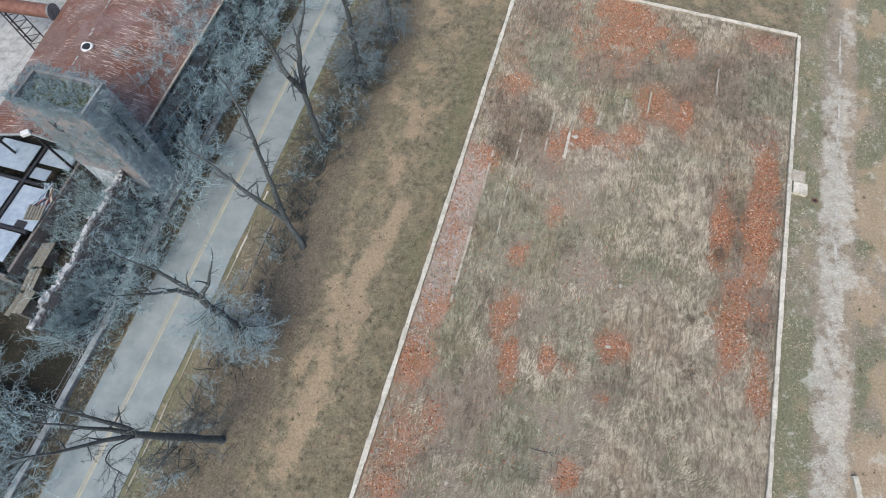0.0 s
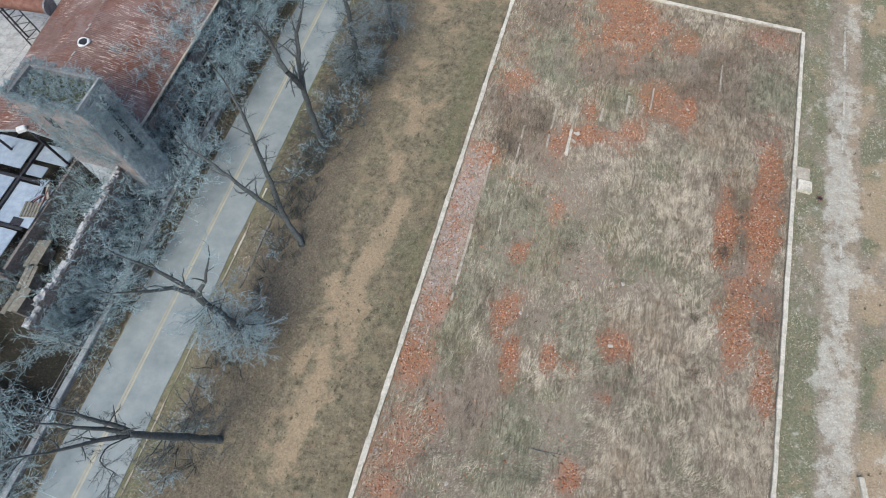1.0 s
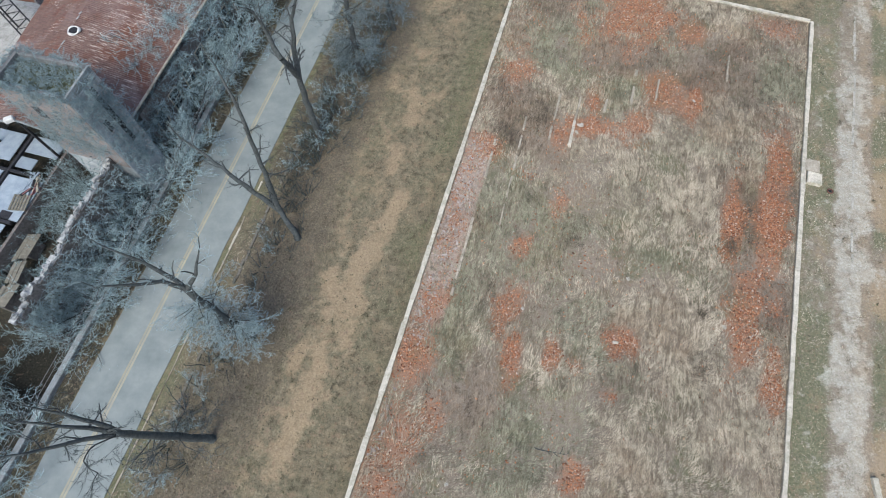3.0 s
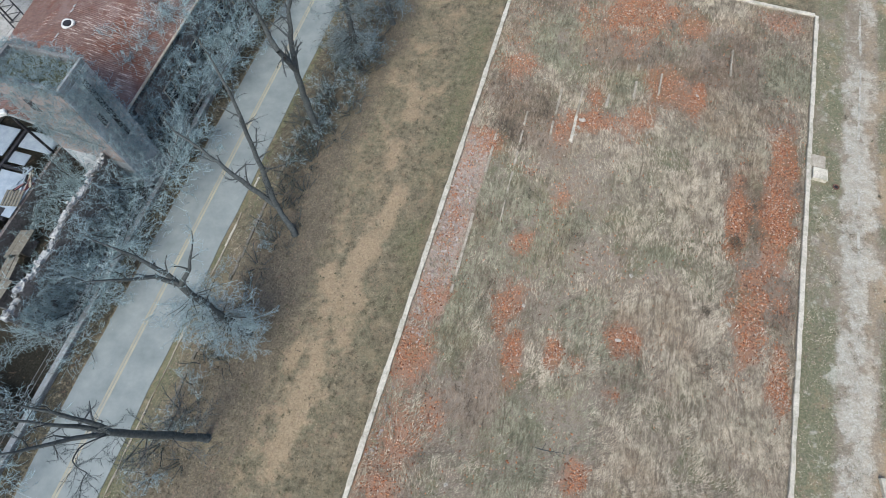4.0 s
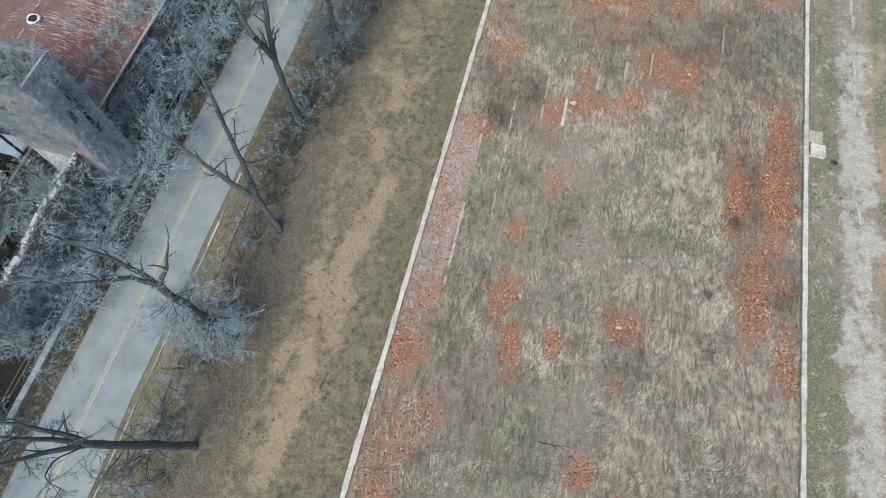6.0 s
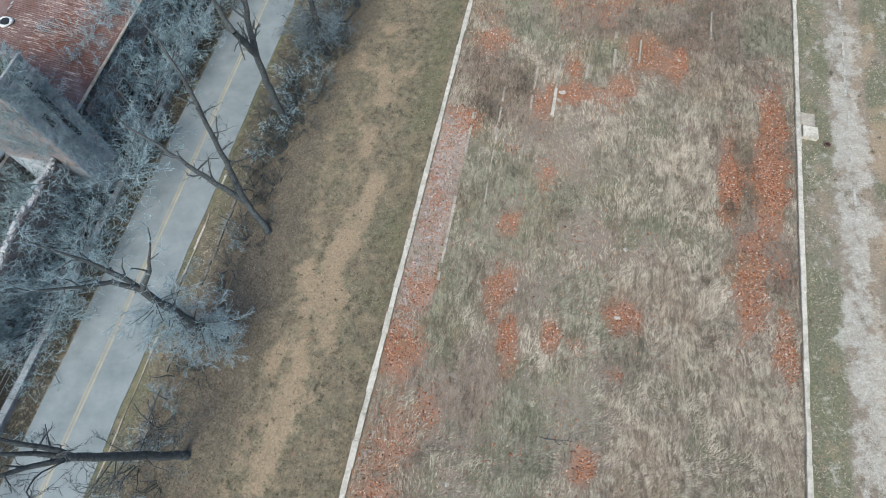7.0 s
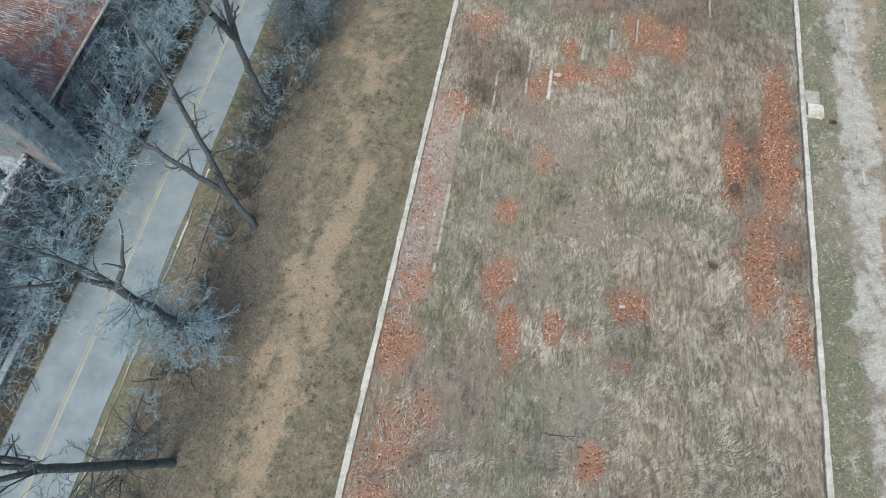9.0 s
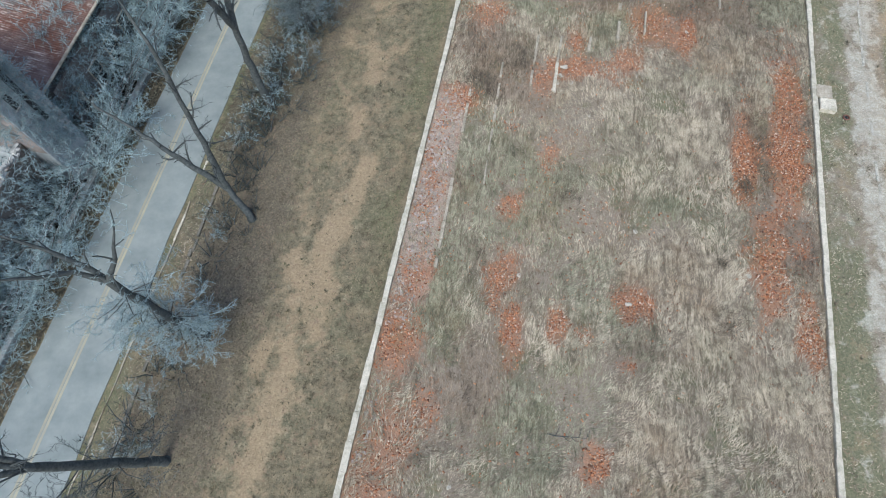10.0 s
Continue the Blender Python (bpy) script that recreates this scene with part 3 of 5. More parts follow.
def footing(a, b, width, lost=0.15, mat=FOOTING):
    rng = random.Random(int(a[0] * 10))
    a, b = Vector(a), Vector(b)
    d = b - a
    root = empty("footing_strip", (*a, 0), "narrow weathered concrete footing strip in grass", "footing", "floor footing strips")
    inv = root.matrix_world.inverted()
    n = max(2, int(d.length / 0.8))
    for i in range(n):
        p = a + d * ((i + 0.5) / n)
        m = inv @ Matrix.Translation((p.x, p.y, 0.13 + rng.uniform(-0.07, 0.05))) @ Matrix.Rotation(math.atan2(-d.x, d.y) + rng.uniform(-0.04, 0.04), 4, "Z")
        if rng.random() < lost and 0 < i < n - 1:
            continue
        part("footing_section", box_bm((width * rng.uniform(0.75, 1.0), d.length / n * rng.uniform(0.92, 1.0), 0.36), m, 0.03, 0.02, rng), mat, root)


for a, b, wd in (((24.84, 41.66), (23.87, 38.83), 0.20), ((33.41, 44.63), (32.19, 40.94), 0.20),
                 ((13.64, 40.18), (11.63, 34.27), 0.26), ((15.83, 39.67), (14.72, 36.6), 0.24), ((9.58, 37.32), (7.03, 29.04), 0.24),
                 ((18.62, 39.24), (18.04, 37.56), 0.28), ((7.0, 29.0), (5.6, 24.4), 0.16)):
    footing(a, b, wd, 0.28)
footing((22.59, 43.05), (21.1, 38.44), 0.28, 0.2)
footing((14.70, 36.53), (13.69, 33.39), 0.34, 0.0, CONCRETE)
footing((3.05, 25.34), (0.52, 17.28), 0.30, 0.05)
footing((6.04, 34.67), (4.57, 29.87), 0.26, 0.2)


def floor_slab():
    """Broken pieces of the warehouse floor along the west wall."""
    rng = random.Random(21)
    for a0, a1, wide in ((14.0, 20.0, 2.4), (20.0, 28.0, 2.7), (28.0, 37.0, 3.0), (4.0, 10.0, 1.2)):
        root = empty("floor_slab", at(-0.4, a0, 0), "broken pinkish-grey concrete floor slab with crumbled edges", "slab", "broken floor slabs")
        inv = root.matrix_world.inverted()
        for _ in range(int((a1 - a0) * wide * 6.0)):
            w, a, sz = rng.uniform(0.4, wide), rng.uniform(a0, a1), rng.uniform(0.05, 0.19)
            bm = bmesh.new()
            n = rng.randint(5, 7)
            ring = [Vector((math.cos(i * math.tau / n) * sz * rng.uniform(0.35, 1.0), math.sin(i * math.tau / n) * sz * rng.uniform(0.5, 1.5), 0)) for i in range(n)]
            top, low = [bm.verts.new(v * 0.93) for v in ring], [bm.verts.new(v - Vector((0, 0, 0.12))) for v in ring]
            bm.faces.new(top)
            for i in range(n):
                bm.faces.new((low[i], low[(i + 1) % n], top[(i + 1) % n], top[i]))
            bmesh.ops.transform(bm, matrix=inv @ Matrix.Translation(at(-w - 0.3, a, 0.035 + rng.uniform(0, 0.05))) @ Matrix.Rotation(rng.uniform(0, 6.28), 4, "Z") @ Matrix.Rotation(rng.gauss(0, 0.05), 4, "X"), verts=bm.verts)
            part("slab_piece", bm, SLAB, root)


floor_slab()


def step_blocks():
    d = math.atan2(-0.363, 1.0)
    for p, sz, mat in (((38.05, 29.6, 0.14), (1.45, 1.5, 0.42), FOOTING), ((37.75, 28.05, 0.20), (1.4, 1.35, 0.5), CONCRETE)):
        root = empty("concrete_step", (p[0], p[1], 0), "square pale concrete entrance step against the foundation wall", "step", "entrance steps")
        part("step_block", box_bm(sz, Matrix.Translation((0, 0, p[2])) @ Matrix.Rotation(d, 4, "Z"), 0.04, 0.02, random.Random(4)), mat, root)


step_blocks()


def edging_east():
    rng = random.Random(17)
    root = empty("track_edging", (46, 40, 0), "flush pale concrete edging strip along the gravel track", "edging")
    root["kind"] = "structure"
    inv = root.matrix_world.inverted()
    y = 16.0
    while y < 50:
        ln = rng.uniform(1.5, 2.6)
        x = 26.42 + 0.363 * y + (5.3 + rng.uniform(-0.05, 0.05)) / 0.942
        if rng.random() < 0.75:
            m = inv @ Matrix.Translation((x, y + ln / 2, float(height(np.array(x), np.array(y + ln / 2))) - 0.12)) @ Matrix.Rotation(math.atan2(-0.363, 1.0), 4, "Z")
            part("edging_block", box_bm((0.26, ln, 0.30), m, 0.04, 0.04, rng), TRACK_EDGE, root)
        y += ln
    kerbstone = empty("kerbstone", (33.6, -0.9, 0), "loose pale concrete kerbstone lying in grass", "kerbstone")
    part("kerb_block", box_bm((0.45, 2.4, 0.45), Matrix.Translation((0, 0, 0.12)) @ Matrix.Rotation(-0.12, 4, "Z"), 0.04), CONCRETE, kerbstone)


edging_east()


# ---------------------------------------------------------------- trees
def wiggle(rng, d, amount):
    return (d + Vector((rng.gauss(0, amount), rng.gauss(0, amount), rng.gauss(0, amount)))).normalized()


def sprout(rng, p, d, length, r, level, thick, thin, kids=(5, 6, 9), up=0.12):
    """A branch with its own branches; thick parts and fine twigs go to two lists."""
    n = (1, 2, 3, 3)[level]
    for i in range(n):
        q = p + d * (length / n)
        r2 = 0.0 if level == 0 else max(r * 0.70, 0.009)
        (thick if r > 0.03 else thin).append((p, q, r, r2))
        if level > 0:
            for _ in range(max(1, round(kids[-level] / n + rng.uniform(-0.4, 0.6)))):
                side = wiggle(rng, d, 0.8)
                side.z += up
                reach = min(length * rng.uniform(0.4, 0.66), rng.uniform(*((0.22, 0.50), (0.6, 1.2), (1.6, 2.8))[level - 1]))
                sprout(rng, p.lerp(q, rng.random()), side.normalized(), reach, max(r2 * 0.6, 0.012), level - 1, thick, thin, kids, up)
        p, d, r = q, wiggle(rng, d, (0.5, 0.5, 0.28, 0.2)[level]), r2


def limb(rng, pts, r0, r1, thick, thin, level, reach, kids, first=1):
    """A limb through given points, which carries branches."""
    pts = [Vector(p) for p in pts]
    n = len(pts) - 1
    for i in range(n):
        a, b = pts[i], pts[i + 1]
        ra, rb = r0 + (r1 - r0) * i / n, r0 + (r1 - r0) * (i + 1) / n
        steps = max(2, int((b - a).length / 0.9))
        prev = a
        for s in range(steps):
            q = a.lerp(b, (s + 1) / steps) + (Vector([rng.gauss(0, 0.05) for _ in range(3)]) if s < steps - 1 else Vector())
            thick.append((prev, q, ra + (rb - ra) * s / steps, ra + (rb - ra) * (s + 1) / steps))
            if i >= first and rng.random() < 0.95:
                side = wiggle(rng, (b - a).normalized(), 0.8)
                sprout(rng, q, side, reach * rng.uniform(0.5, 1.1), max(0.02, (ra + rb) * 0.22), level, thick, thin, kids)
            prev = q
    sprout(rng, pts[-1], (pts[-1] - pts[-2]).normalized(), reach, r1 * 0.9, level, thick, thin, kids)


def tree(seed, trunk, limbs, r, label, reach=2.2, level=2, kids=(5, 5, 7), low=0, twig=None, stout=0.52):
    rng = random.Random(seed)
    thick, thin = [], []
    base = Vector(trunk[0])
    base.z = float(height(np.array(base.x), np.array(base.y))) - 0.1
    rel = lambda pts: [Vector(p) - base for p in pts]
    t = rel(trunk)
    t[0] = Vector()
    limb(rng, t, r, r * 0.68, thick, thin, level, reach * 0.5, kids, first=9)
    thick.append((Vector((0, 0, -0.3)), Vector((0, 0, 0.35)), r * 1.5, r))
    for k, pts in enumerate(limbs):
        f = 0.28 if k > 2 else 1.0
        limb(rng, [t[-1]] + rel(pts), r * stout * f, r * stout * 0.3 * f, thick, thin, level, reach, kids, first=0)
    for _ in range(low):
        a = rng.uniform(0, 6.28)
        z = rng.uniform(1.0, max(2.0, t[-1].z * 0.9))
        p = Vector((math.cos(a) * 0.2, math.sin(a) * 0.2, 0)) + t[0].lerp(t[-1], min(1, z / t[-1].z))
        sprout(rng, p, Vector((math.cos(a), math.sin(a), rng.uniform(-0.2, 0.5))).normalized(), rng.uniform(1.8, 3.6), 0.045, 3, thick, thin, (4, 5, 8), 0.05)
    root = empty("bare_tree", base, label, "tree", "trees along the road")
    part("trunk", tube_mesh("trunk", thick, BARK, 7), BARK, root)
    if thin:
        tagged(part("crown", tube_mesh("crown", thin, twig or TWIG, 3), TWIG, root, "fine grey leafless twigs"), kind="stuff")
    return root


tree(1, [(-15.0, 25.1, -2.2), (-15.5, 25.9, -1.0), (-16.15, 26.9, 0.3)],
     [[(-16.2, 27.8, 4.5), (-16.07, 28.25, 8.0), (-15.85, 28.65, 12.0), (-16.0, 29.3, 14.5), (-16.5, 30.2, 16.2)],
      [(-18.5, 27.8, 4.0), (-19.6, 28.3, 5.3), (-21.8, 30.2, 5.6), (-23.2, 30.9, 6.8)]],
     0.36, "tall leafless tree with forked dark trunk beside the road", 2.4, kids=(6, 5, 6), twig=TWIG_BARK, stout=0.78)
tree(2, [(-13.35, 37.6, -2.3), (-13.3, 37.5, 3.0), (-13.1, 37.2, 7.9)],
     [[(-13.3, 35.1, 12.5), (-13.9, 35.8, 14.7), (-14.1, 35.5, 16.6)],
      [(-12.85, 38.0, 11.0), (-12.3, 38.3, 13.8), (-11.2, 38.0, 16.3)]],
     0.40, "tall leafless tree with two upright limbs on the bank", 2.4, kids=(6, 5, 6), twig=TWIG_BARK, stout=0.78)
tree(3, [(-18.6, 14.9, -2.2), (-19.0, 14.9, 4.0), (-19.2, 15.0, 10.5)],
     [[(-17.7, 15.3, 12.5), (-16.9, 16.1, 14.2)],
      [(-20.4, 15.7, 12.5), (-21.3, 16.1, 13.5), (-22.4, 16.3, 15.0)],
      [(-20.3, 15.1, 12.0), (-21.2, 14.3, 13.5), (-22.3, 13.7, 15.0)]],
     0.39, "leafless tree with a sawn stub and bushy twigs round the trunk", 2.2, low=65, twig=CREEPER)
tree(4, [(-21.2, 5.7, -2.0), (-21.7, 5.3, 4.5), (-21.9, 4.9, 10.5)],
     [[(-22.6, 5.4, 12.5), (-23.4, 5.7, 14.5), (-24.3, 5.9, 16.0)],
      [(-23.2, 4.4, 12.5), (-24.2, 3.7, 14.5), (-25.0, 3.3, 16.0)],
      [(-23.0, 5.1, 12.5), (-23.6, 5.0, 14.5), (-24.8, 5.1, 16.0)],
      [(-22.5, 4.1, 12.2), (-22.3, 3.3, 13.3), (-21.5, 2.7, 14.2), (-20.7, 2.3, 14.3), (-20.5, 1.6, 14.9), (-20.1, 0.9, 15.5)]],
     0.37, "leafless tree with several spreading dark limbs over the road", 2.3, low=10, twig=TWIG_BARK)
tree(5, [(-8.9, 46.7, -2.2), (-8.9, 46.6, 3.0), (-8.9, 46.5, 9.5)],
     [[(-8.7, 46.8, 14.0), (-8.5, 47.3, 17.0)], [(-9.5, 46.2, 12.0), (-10.3, 46.5, 15.0)]],
     0.34, "slender leafless tree wrapped in fine grey twigs", 2.4, low=60, twig=TWIG_MID)
tree(6, [(-5.0, 53.5, -2.0), (-5.3, 53.4, 1.0), (-5.3, 53.0, 7.0)], [[(-5.6, 52.5, 10.0), (-6.0, 53.2, 13.0)], [(-6.3, 54.5, 10.0), (-7.3, 55.7, 13.0)]],
     0.32, "leafless tree at the far end of the row", 2.2, low=20, twig=TWIG_MID)


# ---------------------------------------------------------------- leafless shrubs
def shrub_kind(seed, tall, spread, stems, mat, label, levels=3, kids=(7, 6, 6), lean=0.0):
    rng = random.Random(seed)
    thick, thin = [], []
    for _ in range(stems):
        a = rng.uniform(0, 6.28)
        d = Vector((math.cos(a) * spread + WEST.x * lean, math.sin(a) * spread + WEST.y * lean, rng.uniform(0.55, 1.15))).normalized()
        sprout(rng, Vector((math.cos(a) * 0.25, math.sin(a) * 0.25, -0.1)), d, tall * rng.uniform(0.75, 1.1), 0.07, levels, thick, thin, kids, 0.10)
    root = empty("leafless_shrub", (0, 0, 0), label, "shrub", "leafless shrubs")
    if thick:
        part("trunk", tube_mesh("trunk", thick, BARK, 5), BARK, root)
    tagged(part("crown", tube_mesh("crown", thin, mat, 3), mat, root), kind="stuff")
    return root


def sapling_kind(seed, tall, lean):
    """A slim leaning stem with a wide flat crown."""
    rng = random.Random(seed)
    thick, thin = [], []
    pts = [Vector((WEST.x * lean * t * t + rng.gauss(0, 0.1), WEST.y * lean * t * t + rng.gauss(0, 0.1), tall * t)) for t in (0, 0.35, 0.6, 0.8, 1.0)]
    for i, (a, b) in enumerate(zip(pts, pts[1:])):
        thick.append((a, b, 0.13 - 0.025 * i, 0.105 - 0.025 * i))
        for k in range((0, 6, 9, 11)[i]):
            t = rng.uniform(0, 6.28)
            d = Vector((math.cos(t), math.sin(t), rng.uniform(-0.05, 0.55))) + Vector((WEST.x, WEST.y, 0)) * 0.35
            sprout(rng, a.lerp(b, rng.random()), d.normalized(), rng.uniform(2.4, 3.9), 0.05, 3, thick, thin, (7, 5, 6), 0.06)
    root = empty("leafless_sapling", (0, 0, 0), "tall leafless sapling with a wide twiggy crown beside the mill", "sapling", "saplings beside the mill")
    part("trunk", tube_mesh("trunk", thick, BARK, 4), BARK, root)
    tagged(part("crown", tube_mesh("crown", thin, TWIG, 3), TWIG, root), kind="stuff")
    return root


def shrubs():
    kinds = [shrub_kind(100 + i, 5.0, 0.85, 5 + i % 2, TWIG, "dense tangle of pale grey leafless twigs") for i in range(5)]
    dark = [shrub_kind(120 + i, 2.6, 1.1, 6, TWIG_DARK, "low dark leafless brush under the trees", 2, (6, 7, 7)) for i in range(2)]
    tall = [sapling_kind(140 + i, 8.6 + 0.4 * i, 1.2 + 1.3 * i) for i in range(3)]
    rng = random.Random(77)
    spots = []

    def put(kind, w, a, size):
        p = at(w, a)
        z = float(height(np.array(p.x), np.array(p.y)))
        spots.append((kind, Matrix.Translation((p.x, p.y, z - 0.1)) @ Matrix.Rotation(rng.uniform(-0.5, 0.5) if kind in tall else rng.uniform(0, 6.28), 4, "Z") @ Matrix.Scale(size, 4)))

    for a in np.arange(-9, 23.5, 2.9):  # scrub south of the mill
        for w in np.arange(32.9, 50.0, 3.3):
            u, v = a + rng.uniform(-0.9, 0.9), w + rng.uniform(-0.7, 0.7)
            if (31.0 < v < 46.0 and -1.8 < u < 8.6) or (v > 41.5 and u > 10.5) or (34.2 < v < 44.5 and 6.0 < u < 21.0):
                continue
            if v > 46 + 0.95 * u:
                continue
            put(rng.choice(kinds), max(v, 32.6), u, rng.uniform(1.15, 1.45) if u < 0.5 else rng.uniform(0.9, 1.1) if v < 34.5 else rng.uniform(1.0, 1.3))
    for w, a, s in ((35.0, 9.2, 0.35), (35.6, 11.5, 0.4), (36.8, 13.0, 0.35), (35.2, 14.5, 0.45), (37.4, 16.2, 0.4), (35.3, 17.5, 0.5), (38.6, 18.6, 0.42), (36.6, 19.8, 0.5), (40.3, 20.4, 0.4), (39.2, 16.8, 0.3),
                    (37.6, 10.4, 0.28), (42.6, 9.6, 0.42), (43.6, 8.6, 0.5), (38.0, 7.6, 0.25), (36.2, 16.0, 0.5), (34.6, 12.8, 0.55), (34.6, 16.2, 0.6), (34.7, 19.2, 0.65), (36.9, 17.9, 0.5), (38.6, 20.6, 0.6), (41.2, 21.8, 0.55), (40.2, 18.2, 0.45),
                    (41.8, 16.3, 0.55), (41.9, 13.0, 0.6), (42.0, 11.0, 0.6), (41.7, 19.4, 0.62), (41.9, 17.8, 0.55), (41.9, 14.6, 0.5), (41.9, 20.8, 0.62), (41.6, 22.6, 0.62), (38.9, 13.2, 0.3), (38.4, 11.6, 0.35), (34.4, 10.6, 0.5), (43.2, 23.0, 0.4)):
        put(rng.choice(kinds), w, a, s)
    for a in np.arange(32.5, 65, 2.1):  # strip between the mill and the parapet
        put(rng.choice(kinds), 33.0 + rng.uniform(-0.2, 0.3), a, rng.uniform(1.25, 1.6))
    for i, a in enumerate(np.arange(31.5, 63, 2.5)):  # taller ones whose crowns hang over the eave
        put(tall[i % 3], 33.0, a + rng.uniform(-0.8, 0.8), rng.uniform(0.95, 1.1) if a > 36 else rng.uniform(0.7, 0.85))
    for w, a, s in ((39.8, 22.4, 0.6), (37.2, 22.3, 0.7), (35.5, 22.6, 0.7), (56, 7, 1.2), (52, 6, 1.2), (46, 7.0, 1.0), (32.5, 6.4, 0.9), (32.6, 7.6, 1.1), (32.6, 8.9, 1.15), (32.6, 10.2, 1.2), (32.5, 11.7, 1.25), (32.6, 13.2, 1.2), (32.5, 14.7, 1.3), (32.6, 16.2, 1.2), (32.5, 17.7, 1.25), (32.6, 19.2, 1.2), (32.5, 20.7, 1.2), (32.6, 22.2, 1.1), (31.9, 24.2, 1.5), (31.9, 25.6, 1.7), (32.0, 27.2, 1.6), (32.4, 29.0, 1.4), (33.0, 31.0, 1.1), (33.0, 33.0, 1.1), (33.6, 36.5, 1.3), (33.6, 42.0, 1.3), (33.6, 47, 1.3)):
        put(rng.choice(kinds), w, a, s)
    for w, a, s in ((16.4, 33, 1.0), (15.5, 36.5, 1.3), (16.3, 40, 1.2), (14.6, 43, 1.2), (17, 46, 1.1), (15.2, 50, 1.0), (16.6, 29, 0.8), (16.0, 18, 0.9), (16.8, 11, 0.9), (17.2, 3, 1.1), (17.5, 0.5, 1.2),
                    (13.5, 47, 1.0), (15, 55, 1.2), (14, 60, 1.2), (14.3, 38.5, 1.2), (17.4, 37, 1.0), (15.8, 24.5, 0.9), (15.0, 21.0, 0.8), (14.2, 27.0, 0.8), (14.8, 31.0, 1.1), (16.4, 26.5, 0.9), (13.4, 34.5, 0.8), (16.2, 14.5, 0.8), (15.2, 8.0, 0.7), (16.9, 22.8, 0.8), (17.0, 7.5, 0.9), (12.8, 44.5, 0.8), (13.9, 23.4, 0.6), (14.6, 25.2, 0.5), (15.6, 16.2, 0.6), (14.8, -0.5, 0.7), (15.9, 5.0, 0.6), (16.6, 9.4, 0.7), (15.0, 11.6, 0.5), (13.2, 20.4, 0.45), (17.8, 29.5, 1.0), (17.6, 33.0, 1.1), (18.3, 36.0, 1.0), (16.0, 34.8, 1.1), (15.0, 32.8, 0.9), (18.0, 40.5, 1.1), (17.2, 43.5, 1.1), (16.0, 45.8, 1.0), (18.2, 48.5, 1.1), (13.0, 38.0, 0.9), (13.6, 50.0, 1.0), (16.8, 53.0, 1.1)):
        put(rng.choice(dark), w, a, s)
    for w, a, s in ((16.6, 1.5, 0.55), (17.3, -2.5, 0.6), (17.0, 5.5, 0.45), (16.2, 34.5, 0.6), (15.4, 38.0, 0.65), (16.6, 41.5, 0.6), (14.8, 45.5, 0.6), (16.0, 48.5, 0.65), (15.0, 52.5, 0.6), (17.2, 31.0, 0.5), (16.8, 21.0, 0.4), (13.8, 41.0, 0.45)):
        put(rng.choice(kinds), w, a, s)
    for kind in kinds + tall + dark:
        mine = [m for k, m in spots if k is kind]
        for m in mine[1:]:
            copy_thing(kind, m)
        kind.matrix_basis = mine[0]


shrubs()


# ---------------------------------------------------------------- ruined mill beyond the road
def wall_prism(name, pts, z0, z1, mat, parent, label=""):
    bm = bmesh.new()
    low, high = [bm.verts.new((x, y, z0)) for x, y in pts], [bm.verts.new((x, y, z1)) for x, y in pts]
    n = len(pts)
    for i in range(n):
        bm.faces.new((low[i], low[(i + 1) % n], high[(i + 1) % n], high[i]))
    bm.faces.new(high)
    bm.faces.new(low[::-1])
    bmesh.ops.recalc_face_normals(bm, faces=bm.faces)
    return part(name, bm, mat, parent, label)


